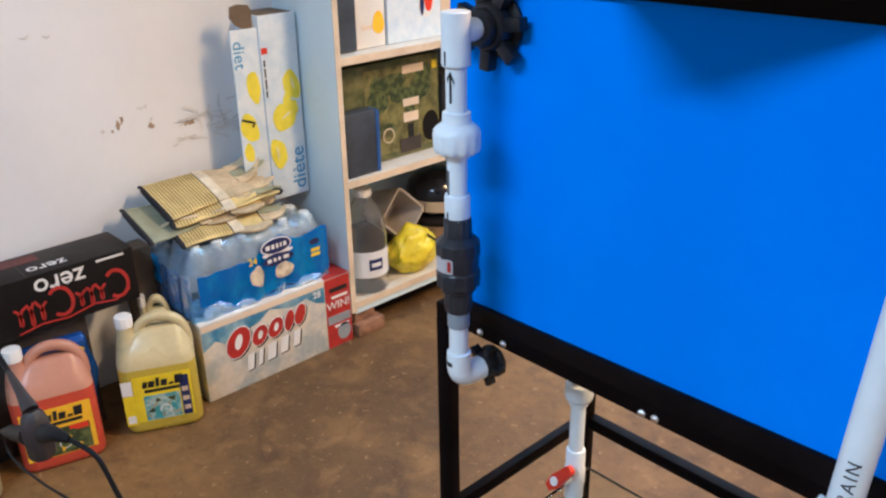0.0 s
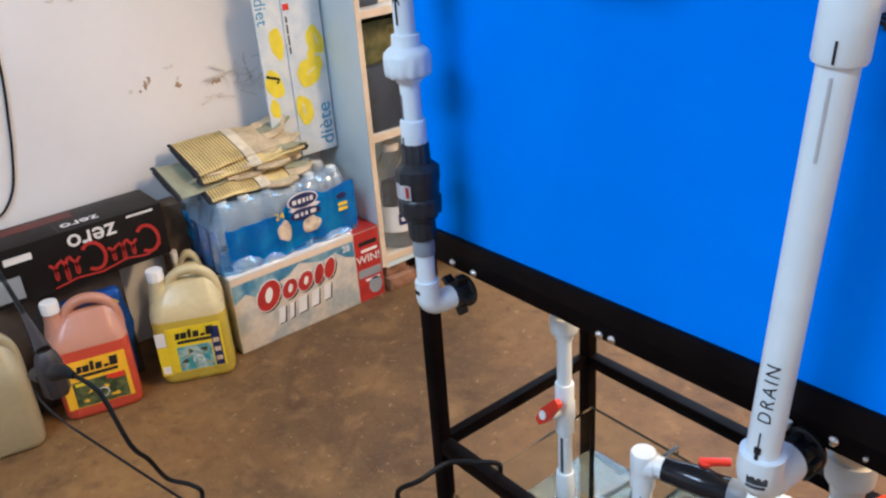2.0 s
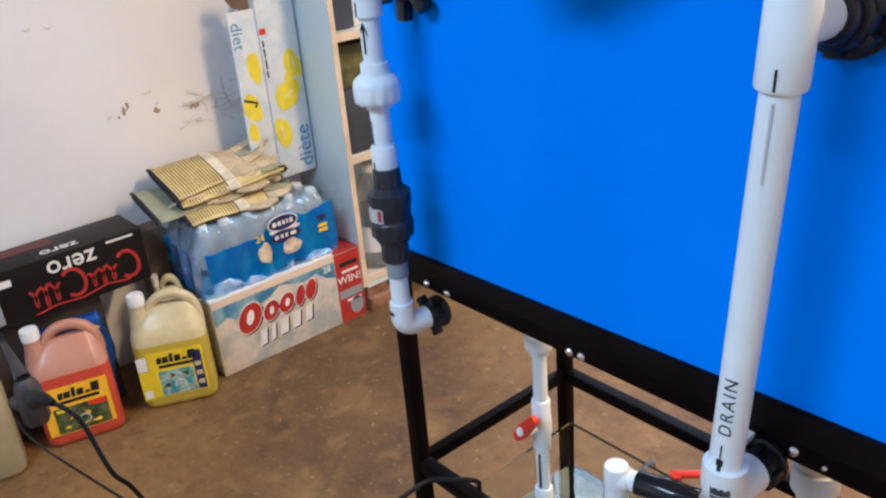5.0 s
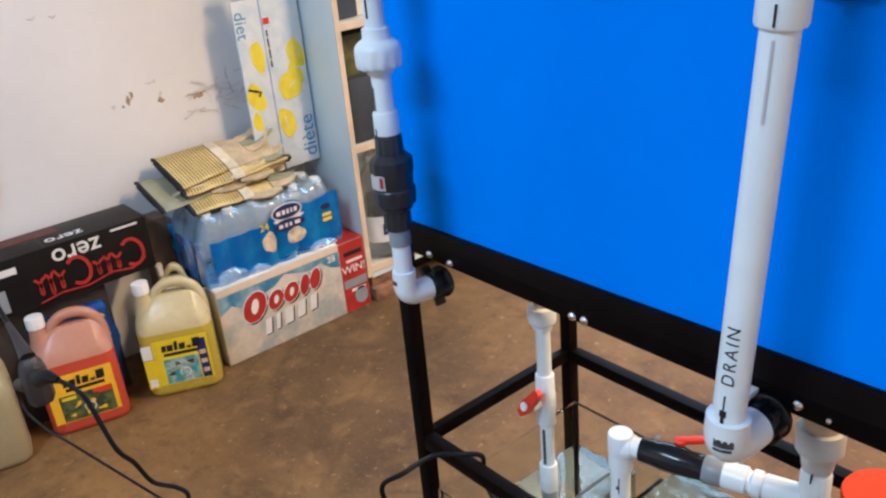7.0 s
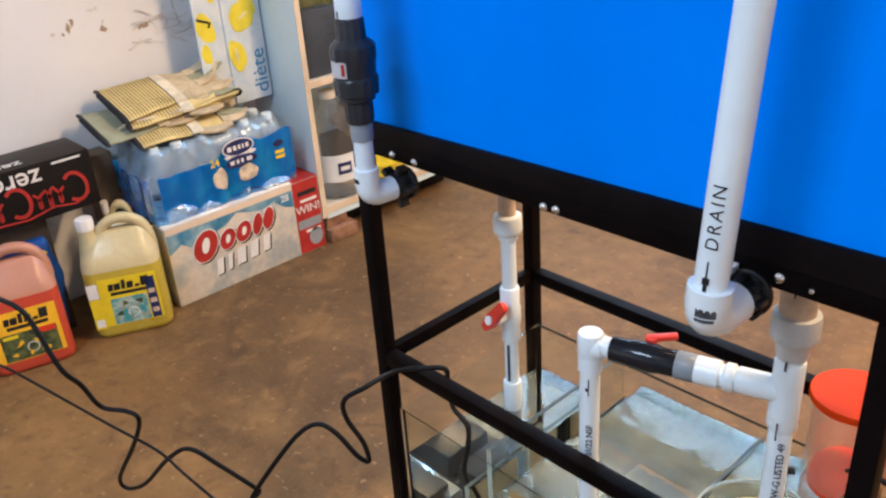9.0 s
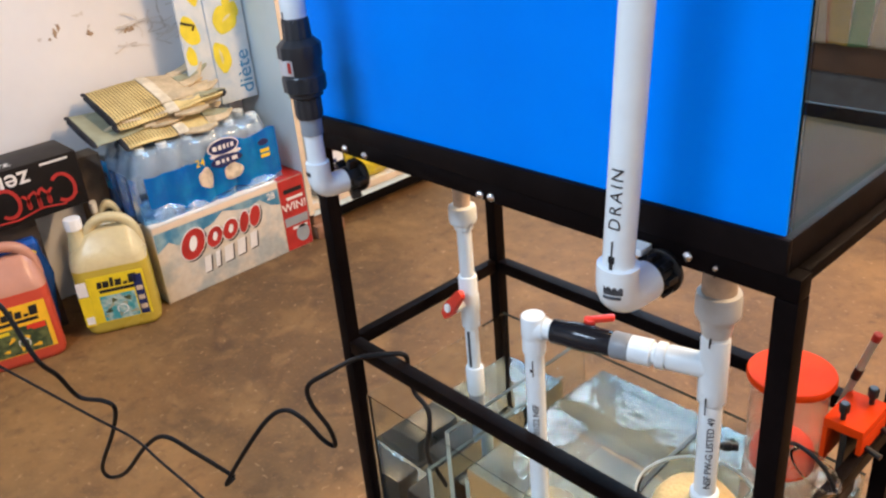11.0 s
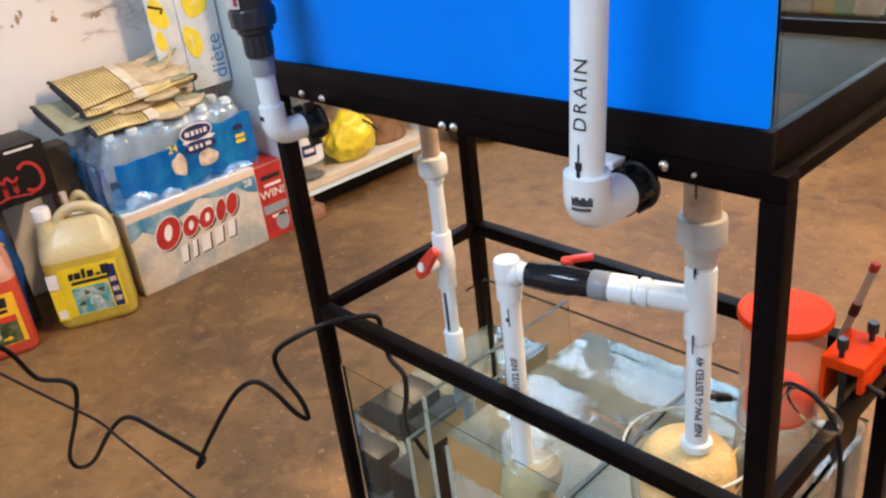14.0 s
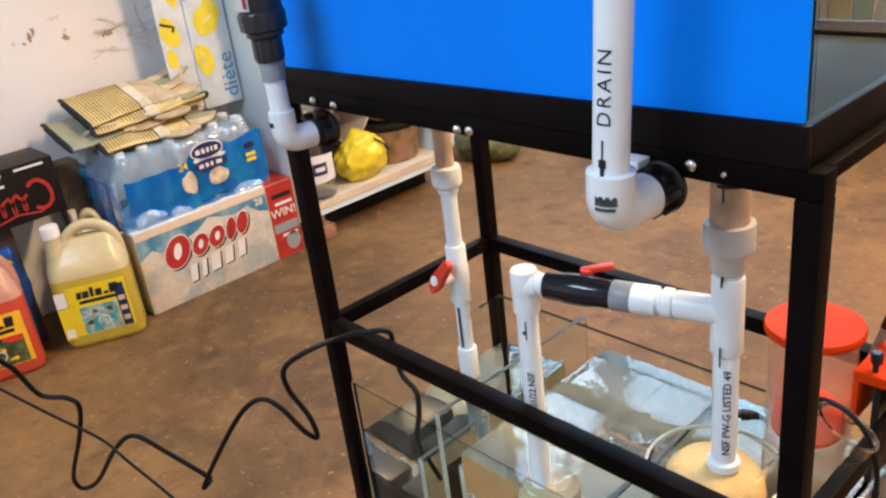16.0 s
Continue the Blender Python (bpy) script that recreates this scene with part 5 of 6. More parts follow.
# loose ends of film gathered at the foot of the pack
for k, (y0, y1, hgt) in enumerate(((0.185, 0.265, 0.034), (0.275, 0.330, 0.020), (0.455, 0.540, 0.022))):
    crumple, cols = bmesh.new(), []
    for i in range(15):
        y = y0 + (y1 - y0) * i / 14
        row = []
        for q in range(7):
            u = q / 6
            n3 = noise.noise_vector(Vector((y * 60, u * 3, 7.0 + k))) * 0.005
            row.append(crumple.verts.new((-1.127 + 0.011 * math.sin(u * 3.1) + n3.x, y + n3.y, PZ + 0.001 + max(0, hgt * (1 - u) * (0.7 + 0.5 * math.sin(math.pi * i / 14)) + n3.z * (1 - u)))))
        cols.append(row)
    for a, b in zip(cols, cols[1:]):
        for q in range(6):
            crumple.faces.new((a[q], b[q], b[q + 1], a[q + 1]))
    bmesh.ops.solidify(crumple, geom=crumple.faces[:], thickness=0.0006)
    part("loose_film", crumple, M_FILM, pack, "gathered loose film", world_coords=True).visible_shadow = False
part("logo", poly(oval(0.408, PZ + 0.140, 0.042, 0.0195, 28), face_x(-1.1263, 0, 0), 0.0012), M_NAVY, wrap, "navy oval mark edged white", False, True)
part("logo", poly(oval(0.408, PZ + 0.140, 0.046, 0.023, 28), face_x(-1.1270, 0, 0), 0.0008), M_WHITEPRINT, wrap, "white oval edge", False, True)
for a in ((0.376, 0.388), (0.393, 0.402), (0.407, 0.414), (0.419, 0.424), (0.429, 0.438)):
    part("print_bar", poly(rect(a[0], a[1], PZ + 0.134, PZ + 0.146), face_x(-1.1250, 0, 0), 0.0006), M_WHITEPRINT, wrap, "white print", False, True)
for a in ((0.378, 0.390), (0.396, 0.404), (0.410, 0.417), (0.426, 0.442)):
    part("print_bar", poly(rect(a[0], a[1], PZ + 0.098, PZ + 0.108), face_x(-1.1249, 0, 0), 0.0006), M_WHITEPRINT, wrap, "white print", False, True)
part("logo", poly(oval(0.410, PZ + 0.103, 0.046, 0.016, 24, 0.05), face_x(-1.1258, 0, 0), 0.0008), M_NAVY, wrap, "navy printed band", False, True)
part("logo", poly(oval(0.410, PZ + 0.120, 0.046, 0.008, 24, 0.05), face_x(-1.1264, 0, 0), 0.0008), M_WHITEPRINT, wrap, "white swoosh", False, True)
part("logo", poly(oval(0.425, PZ + 0.068, 0.028, 0.022, 24, 0.06), face_x(-1.1258, 0, 0), 0.0008), M_BEIGEPIC, wrap, "beige printed badge", False, True)
part("logo", poly(oval(0.345, PZ + 0.072, 0.020, 0.028, 18, 0.1), face_x(-1.1264, 0, 0), 0.0008), M_BEIGEPIC, wrap, "beige printed badge", False, True)
part("lettering", words("24", 0.026, face_x(-1.1258, 0.336, PZ + 0.116), bold=0.0004), M_YELLOW, wrap, "yellow numerals", False, True)
part("logo", poly(oval(0.525, PZ + 0.117, 0.016, 0.009, 20), face_x(-1.1258, 0, 0), 0.0008), M_NAVY, wrap, "small navy oval mark", False, True)
for k in range(2):
    part("print_bar", poly(rect(0.512, 0.540, PZ + 0.075 + 0.014 * k, PZ + 0.084 + 0.014 * k), face_x(-1.1258, 0, 0), 0.0008), M_YELLOW, wrap, "yellow-green print", False, True)

# diet soda carton standing on end, its torn side panel swung open
soda = thing("soda_carton", "tall lemon-patterned soda can carton with a torn flap", "carton", pose(-1.33, 0.562, 0.418))
part("body", box(-1.383, -1.272, 0.508, 0.620, 0.418, 0.908, 0.002), M_LEMON, soda, world_coords=True)
flap = part("open_flap", box(-1.284, -1.278, 0.431, 0.5076, 0.428, 0.880, 0.001), M_LEMON, soda, "side panel torn open", world_coords=True)
torn = [(0.446, 0.905), (0.449, 0.931), (0.470, 0.936), (0.500, 0.932), (0.5075, 0.922), (0.5075, 0.850), (0.496, 0.862), (0.480, 0.876), (0.462, 0.884)]
part("torn_flap", poly(torn, face_x(-1.2870, -0.008, 0.004), 0.002), M_CARD, soda, "torn brown flap", False, True)
part("open_top", box(-1.378, -1.277, 0.513, 0.615, 0.9083, 0.9088), M_CARD, soda, "brown open top", False, True)
for ln, (cx, cz, rx, rz, tn) in enumerate(((0.592, 0.722, 0.025, 0.040, 0.3), (0.576, 0.690, 0.012, 0.022, -0.5), (0.560, 0.640, 0.036, 0.036, 0.4), (0.588, 0.660, 0.018, 0.022, 0.0), (0.533, 0.545, 0.024, 0.042, 0.2))):
    part("lemon_print", poly(oval(cx, cz, rx, rz, 24, 0.06, tn), face_x(-1.2719 + 0.0005 * ln, 0, 0), 0.0004), M_LEMYEL, soda, "yellow lemon print", False, True)
for cx, cz, rx, rz, tn in ((0.566, 0.645, 0.016, 0.004, 0.5), (0.530, 0.548, 0.004, 0.020, 0.1), (0.594, 0.726, 0.004, 0.016, 0.2)):
    part("lemon_print", poly(oval(cx, cz, rx, rz, 16, 0.1, tn), face_x(-1.2690, 0, 0), 0.0004), M_PALELEMON, soda, "pale lemon flesh print", False, True)
for cx, cz, rx, rz, tn in ((0.492, 0.728, 0.019, 0.042, 0.1), (0.468, 0.625, 0.024, 0.040, 0.3), (0.460, 0.560, 0.014, 0.026, 0.1)):
    part("lemon_print", poly(oval(cx, cz, rx, rz, 22, 0.06, tn), face_x(-1.2778, -0.010, 0.004), 0.0006), M_LEMYEL, flap, "yellow lemon print", False, True)
part("lettering", words("diète", 0.060, face_x(-1.2716, 0.594, 0.492) @ pose(0, 0, 0, 0, 0, 90), bold=0.0002), M_LTBLUE, soda, "blue word", False, True)
part("lettering", words("diet", 0.046, face_x(-1.2776, 0.449, 0.818) @ pose(0, 0, 0, 0, 0, -90), bold=0.0002), M_LTBLUE, flap, "blue word", False, True)
part("mark", poly(rect(0.510, 0.528, 0.812, 0.828), face_x(-1.2718, 0, 0), 0.0006), M_RED, soda, "small red square", False, True)
for z0, z1 in ((0.700, 0.718), (0.722, 0.748), (0.752, 0.776), (0.780, 0.797)):
    part("print_bar", poly(rect(0.5135, 0.5185, z0, z1), face_x(-1.2718, 0, 0), 0.0006), M_GREYINK, soda, "thin grey script", False, True)
part("mark", stroke([(0.447, 0.651), (0.458, 0.646), (0.472, 0.641), (0.483, 0.637), (0.476, 0.626)], 0.0030, face_x(-1.2768, -0.010, 0.004)), M_INK, flap, "black handwritten numeral", False, True)

# heap of work gloves
def flat_roll(rows, seed, wrinkle=0.0025, bm=None):
    """A soft flattened sleeve through rows (y, middle, half width, height, thickness)."""
    out = bm or bmesh.new()
    rr = []
    for y, xc, w, z, t in rows:
        ringv = []
        for q in range(18):
            a = 2 * math.pi * q / 18
            c, s_ = math.cos(a), math.sin(a)
            x = xc + w * math.copysign(abs(c) ** 0.55, c)
            zz = z + t * (0.5 + 0.5 * math.copysign(abs(s_) ** 0.7, s_))
            n = noise.noise(Vector((x * 32 + seed, y * 26, seed))) * wrinkle
            ringv.append(out.verts.new((x, y, zz + n)))
        rr.append(ringv)
    for a, b in zip(rr, rr[1:]):
        for q in range(18):
            out.faces.new((a[q], a[(q + 1) % 18], b[(q + 1) % 18], b[q]))
    out.faces.new(rr[0][::-1])
    out.faces.new(rr[-1])
    return out


def glove(m, seed, cuff_mat, back_mat, label, fingers, striped=True):
    """A limp work glove lying flat; local y runs from its hem to its finger tips."""
    gl = thing("work_glove", label, "glove", m @ Matrix.Diagonal((1.04, 1.20, 1.0, 1.0)), "heap of work gloves")
    W, r = 0.068, random.Random(seed)
    sag = lambda y: 0.004 * math.sin(y * 26 + seed)
    cf = part("cuff", flat_roll([(0.002 + 0.0108 * i, 0.0, W * (1.10 - 0.016 * i), sag(0.0108 * i), 0.013) for i in range(11)], seed), cuff_mat, gl, "yellow striped canvas cuff" if striped else "cuff turned to its grey-green lining")
    if striped:
        for k in range(16):
            y = 0.008 + 0.0068 * k
            w = W * (1.08 - 1.5 * y)
            part("stripe", tube([(-w * 1.0, y, sag(y) + 0.0085), (-w * 0.85, y, sag(y) + 0.0128), (0, y, sag(y) + 0.0136), (w * 0.85, y, sag(y) + 0.0128), (w * 1.0, y, sag(y) + 0.0085), (w * 1.005, y, sag(y) + 0.004)], 0.0011, 5), M_DKSTRIPE, cf, "thin dark stripe")
    part("hem", tube([(-W * 1.11, 0, sag(0) + 0.005), (-W * 0.95, -0.001, sag(0) + 0.0105), (0, -0.0015, sag(0) + 0.012), (W * 0.95, -0.001, sag(0) + 0.0105), (W * 1.11, 0, sag(0) + 0.005), (W * 0.95, 0.0, sag(0) + 0.001), (0, -0.001, sag(0) - 0.001), (-W * 0.95, 0.0, sag(0) + 0.001)], 0.0046, 8), M_HEM, gl, "black bound hem")
    part("strap", flat_roll([(0.112, 0.0, W * 0.97, sag(0.112) + 0.001, 0.0150), (0.118, 0.0, W * 0.97, sag(0.118) + 0.001, 0.0165), (0.132, 0.002, W * 0.95, sag(0.132) + 0.001, 0.0160), (0.137, 0.002, W * 0.93, sag(0.137), 0.0140)], seed + 3), M_STRAP, gl, "cream leather knuckle strap")
    part("hand_back", flat_roll([(0.136 + 0.012 * i, 0.001 * i, W * (0.93 - 0.02 * i), sag(0.14), 0.014 - 0.0006 * i) for i in range(6)], seed + 5, 0.004), back_mat, gl, "limp canvas back")
    for k in range(4):
        x0 = -W * 0.66 + W * 0.42 * k
        bend, ln, up = r.uniform(-0.022, 0.022), r.uniform(0.060, 0.082), fingers * r.uniform(0.3, 1.0)
        rows = []
        for i in range(8):
            t = i / 7
            rows.append((0.186 + ln * (t - 0.10 * t * t), x0 + bend * t * t, 0.0135 * (1 - 0.75 * max(0, t - 0.72) / 0.28), 0.002 + 0.004 * math.sin(t * 3 + k) + up * t ** 2.2, 0.011 - 0.004 * t))
        part("finger", flat_roll(rows, seed + k, 0.004), M_GLOVE if (k + seed) % 3 else M_AQUA, gl, "limp leather finger")
    part("thumb", flat_roll([(0.125 + 0.011 * i, W * 0.80 + 0.005 * i - 0.0006 * i * i, 0.0125 if i < 6 else 0.007, -0.004, 0.011) for i in range(8)], seed + 9, 0.003), M_GLOVE, gl, "limp leather thumb")


glove(pose(-1.232, 0.182, 0.428, 0, 16, -4), 1, M_STRIPE, M_STRIPE, "striped canvas work glove at the bottom of the heap", 0.0)
glove(pose(-1.262, 0.112, 0.452, 2, 17, 1), 3, M_AQUA, M_GLOVE, "work glove with its grey-green lining showing", 0.004, False)
glove(pose(-1.238, 0.470, 0.452, -2, 16, 176), 2, M_STRIPE, M_GLOVE, "work glove turned round with its pale palm up", -0.002)
glove(pose(-1.262, 0.182, 0.478, -1, 18, -5), 4, M_STRIPE, M_STRIPE, "striped canvas work glove with a cream strap", 0.018)
glove(pose(-1.272, 0.172, 0.497, 0, 19, 2), 5, M_STRIPE, M_GLOVE, "yellow striped work glove on top of the heap", 0.046)


# ---- shelf unit ----
HX0, HX1, HY0, HY1 = -1.383, -1.115, 0.6265, 1.200
sh = thing("shelf_unit", "white melamine shelf unit with cream front edges", "shelf", pose(-1.25, 0.91, 0))
part("side_panel", box(HX0, HX1 - 0.002, HY0, HY0 + 0.016, 0.08, 1.75, 0.001), M_WHITE, sh, world_coords=True)
part("side_panel", box(HX0, HX1 - 0.002, HY1 - 0.016, HY1, 0.08, 1.75, 0.001), M_WHITE, sh, world_coords=True)
for y in (HY0, HY1 - 0.016):
    part("edge_band", box(HX1 - 0.0015, HX1, y, y + 0.016, 0.08, 1.75), M_EDGE, sh, "cream edge band", False, True)
for z in (0.093, 0.455, 0.785, 1.2, 1.734):
    part("shelf_board", box(HX0, HX1 - 0.004, HY0 + 0.0165, HY1 - 0.0165, z, z + 0.016), M_BOARD, sh, "cream-white shelf board", False, True)
    part("edge_band", box(HX1 - 0.0035, HX1 - 0.001, HY0 + 0.0165, HY1 - 0.0165, z - 0.002, z + 0.018), M_EDGE, sh, "cream edge band", False, True)
part("lower_lip", box(HX1 - 0.016, HX1 - 0.0045, HY0 + 0.0165, HY1 - 0.0165, 0.072, 0.0925), M_WHITE, sh, "white lower lip", False, True)
part("back_panel", box(HX0 - 0.001, HX0 - 0.0002, HY0, HY1, 0.08, 1.75), M_WHITE, sh, "white back board", False, True)
part("plinth", box(HX0, -1.20, HY0 + 0.03, HY1 - 0.03, 0.0, 0.0795), M_DARKBOX, sh, "dark recessed plinth", False, True)
blk = thing("brick_block", "broken red-brown block under the shelf corner", "block", pose(-1.13, 0.69, 0))
part("block", box(-1.190, -1.105, 0.638, 0.735, 0.0, 0.040, 0.005), M_BRICK, blk, world_coords=True)
part("block", box(-1.190, -1.125, 0.642, 0.715, 0.0405, 0.070, 0.004), M_BRICK, blk, world_coords=True)
S1, S2, S3 = 0.1095, 0.4715, 0.8015

wj = thing("water_jug", "large clear plastic water jug with a printed paper label", "jug", pose(-1.175, 0.735, S1))
part("bottle", lathe([(0.0020, S1 + 0.0010), (0.0506, S1 + 0.001), (0.0607, S1 + 0.006), (0.0626, S1 + 0.03), (0.0589, S1 + 0.04), (0.0626, S1 + 0.05), (0.0626, S1 + 0.17), (0.0589, S1 + 0.185), (0.0607, S1 + 0.20), (0.0460, S1 + 0.245), (0.0240, S1 + 0.280), (0.0200, S1 + 0.288), (0.0186, S1 + 0.2880), (0.0226, S1 + 0.2800), (0.0446, S1 + 0.2450), (0.0593, S1 + 0.2000), (0.0575, S1 + 0.1850), (0.0612, S1 + 0.1700), (0.0612, S1 + 0.0500), (0.0575, S1 + 0.0400), (0.0612, S1 + 0.0300), (0.0593, S1 + 0.0060), (0.0492, S1 + 0.0026), (0.0020, S1 + 0.0026)], 32, pose(-1.178, 0.735, 0), cap=False), M_JUGPET, wj, "clear ribbed bottle", world_coords=True)
part("cap", lathe([(0.0235, S1 + 0.287), (0.0245, S1 + 0.289), (0.0245, S1 + 0.306), (0.021, S1 + 0.309)], 28, pose(-1.178, 0.735, 0)), M_CAP, wj, "white cap", world_coords=True)
part("label", arc_patch(pose(-1.178, 0.735, 0), 0.0632, -110, 50, S1 + 0.055, S1 + 0.135, 24), M_WHITEPRINT, wj, "white paper label", world_coords=True)
part("print_oval", arc_patch(pose(-1.178, 0.735, 0), 0.0642, -30, 8, S1 + 0.078, S1 + 0.112, 10), M_NAVY, wj, "navy printed mark", world_coords=True)
part("print_oval", arc_patch(pose(-1.178, 0.735, 0), 0.0650, -24, 2, S1 + 0.089, S1 + 0.101, 8), M_WHITEPRINT, wj, "white mark", world_coords=True)

yb = thing("plastic_bag", "knotted bright yellow plastic bag on the shelf", "bag", pose(-1.17, 0.94, S1))
b = bmesh.new()
bmesh.ops.create_icosphere(b, subdivisions=4, radius=1.0)
for v in b.verts:
    d = v.co.copy()
    k = 1 + 0.15 * noise.noise(d * 2.2) + 0.16 * abs(noise.noise(d * 4.5)) + 0.10 * abs(noise.noise(d * 9.0)) - 0.06
    up = max(0, d.z) ** 3
    v.co = Vector((-1.175 + 0.060 * d.x * k, 0.912 + 0.084 * d.y * k * (1 - 0.25 * up), S1 + 0.001 + max(0, 0.062 + 0.070 * d.z * k + 0.016 * up)))
part("bag", b, M_YELBAG, yb, world_coords=True)
part("knot", tube(smooth_path([(-1.140, 0.940, S1 + 0.118), (-1.122, 0.958, S1 + 0.100), (-1.114, 0.972, S1 + 0.078)], 4), 0.003, 8), M_INK, yb, "dark tied string", world_coords=True)

tub = thing("storage_tub", "round brown tub with a dark lid", "tub", pose(-1.25, 1.09, S1))
part("tub", lathe([(0.082, S1 + 0.001), (0.088, S1 + 0.006), (0.094, S1 + 0.10), (0.096, S1 + 0.105), (0.090, S1 + 0.106)], 36, pose(-1.25, 1.085, 0)), M_BASKET, tub, "brown tub", world_coords=True)
part("lid", lathe([(0.098, S1 + 0.107), (0.099, S1 + 0.120), (0.090, S1 + 0.127), (0.01, S1 + 0.128)], 36, pose(-1.25, 1.085, 0)), M_DARKBOX, tub, "dark lid", world_coords=True)
bowl = thing("mixing_bowl", "cream bowl stacked on the tub", "bowl", pose(-1.25, 1.085, S1 + 0.129))
part("bowl", lathe([(0.05, S1 + 0.129), (0.086, S1 + 0.15), (0.098, S1 + 0.185), (0.100, S1 + 0.188), (0.095, S1 + 0.188), (0.07, S1 + 0.155)], 36, pose(-1.25, 1.085, 0)), M_CREAM, bowl, world_coords=True)
dbl = thing("mixing_bowl", "dark glossy bowl upside down on the cream bowl", "bowl", pose(-1.25, 1.085, S1 + 0.189))
part("bowl", lathe([(0.098, S1 + 0.189), (0.099, S1 + 0.20), (0.088, S1 + 0.235), (0.055, S1 + 0.26), (0.01, S1 + 0.265)], 36, pose(-1.25, 1.085, 0)), M_GLOSSBLK, dbl, world_coords=True)
pt = thing("plant_pot", "square grey plastic pot lying tilted behind the bag", "pot", pose(-1.26, 0.90, S1 + 0.14))
pm = pose(-1.255, 0.905, S1 + 0.165, 0, 82, 0) @ pose(0, 0, 0, 0, 0, 45)
pb = bmesh.new()
prs = []
for z, w in ((-0.08, 0.046), (0.05, 0.064), (0.05, 0.057), (-0.06, 0.042)):
    prs.append([pb.verts.new(pm @ Vector((x, y, z))) for x, y in rounded_rect(2 * w, 2 * w, 0.012, 3)])
for a, c in zip(prs, prs[1:]):
    for i in range(len(a)):
        pb.faces.new((a[i], a[(i + 1) % len(a)], c[(i + 1) % len(a)], c[i]))
pb.faces.new(prs[0][::-1])
pb.faces.new(prs[-1])
part("pot", pb, M_POT, pt, world_coords=True)
rest = thing("storage_box", "dark box behind the bag", "box", pose(-1.32, 0.9, S1))
part("box", box(-1.375, -1.335, 0.82, 0.985, S1 + 0.0005, S1 + 0.115, 0.003), M_GREYFLAP, rest, world_coords=True)

cam_box = thing("game_camera_carton", "olive camouflage-print carton on the middle shelf", "carton", pose(-1.25, 0.88, S2))
part("body", box(-1.330, -1.190, 0.672, 1.048, S2 + 0.0005, 0.755, 0.003), M_CAMO, cam_box, world_coords=True)
fb2 = face_x(-1.1898, 0, 0)
part("panel", poly(rect(0.770, 1.040, S2 + 0.02, 0.738), fb2, 0.0006), M_OLIVE, cam_box, "olive printed panel", False, True)
for tn, (cx, cz, rx, rz) in enumerate(((0.815, 0.660, 0.035, 0.055), (0.87, 0.690, 0.05, 0.03), (0.985, 0.685, 0.03, 0.05), (0.93, 0.61, 0.02, 0.03), (0.84, 0.56, 0.04, 0.02), (0.90, 0.655, 0.045, 0.022), (0.955, 0.655, 0.03, 0.035))):
    part("tree_print", poly(oval(cx, cz, rx, rz, 22, 0.12), face_x(-1.1892 + 0.0003 * tn, 0, 0), 0.0002), M_DKGREENPIC, cam_box, "dark tree print", False, True)
for a in ((0.905, 0.985, 0.712, 0.735), (0.905, 0.965, 0.618, 0.640), (0.905, 0.962, 0.572, 0.600)):
    part("print_bar", poly(rect(*a), face_x(-1.1868, 0, 0), 0.0006), M_CREAM, cam_box, "pale printed bar", False, True)
part("print_bar", poly(rect(0.922, 0.942, 0.525, 0.565), face_x(-1.1868, 0, 0), 0.0006), M_INK, cam_box, "dark printed post", False, True)
part("print_bar", poly(rect(0.890, 0.970, S2 + 0.012, 0.525), face_x(-1.1868, 0, 0), 0.0006), M_GREYFLAP, cam_box, "dark printed caption", False, True)
part("badge", poly(oval(0.848, 0.545, 0.022, 0.022), face_x(-1.1868, 0, 0), 0.0006), M_CREAM, cam_box, "round pale badge", False, True)
part("badge", poly(oval(0.848, 0.545, 0.018, 0.018), face_x(-1.1860, 0, 0), 0.0006), M_OLIVE, cam_box, "olive badge", False, True)
part("lettering", words("10", 0.022, face_x(-1.1853, 0.848, 0.545)), M_INK, cam_box, "dark numerals", False, True)
part("device_print", poly(oval(1.010, 0.545, 0.032, 0.045, 24), face_x(-1.1868, 0, 0), 0.0006), M_DARKBOX, cam_box, "dark device print", False, True)
part("sticker", poly(rect(1.018, 1.036, 0.712, 0.735), face_x(-1.1868, 0, 0), 0.0006), M_YELLOW, cam_box, "small yellow sticker", False, True)
bd = thing("ring_binder", "slate grey binder with a blue spine edge standing upright", "binder", pose(-1.15, 0.72, S2))
part("cover", box(-1.1815, -1.135, 0.660, 0.762, S2 + 0.0005, 0.648, 0.004, None, None), M_SLATE, bd, world_coords=True)
part("spine", box(-1.1812, -1.1352, 0.7625, 0.775, S2 + 0.0005, 0.645, 0.003), mat("blue_spine", (0.02, 0.10, 0.33), 0.4), bd, "blue spine", world_coords=True)
dk = thing("fabric_pouch", "dark pouch with a magenta label beside the camouflage carton", "pouch", pose(-1.24, 1.11, S2))
part("pouch", box(-1.330, -1.185, 1.058, 1.175, S2 + 0.0005, 0.69, 0.015), M_HEM, dk, world_coords=True)
part("tag", poly(rect(1.07, 1.14, 0.585, 0.625), face_x(-1.1848, 0, 0), 0.0008), M_TOWELS[3], dk, "magenta label", False, True)

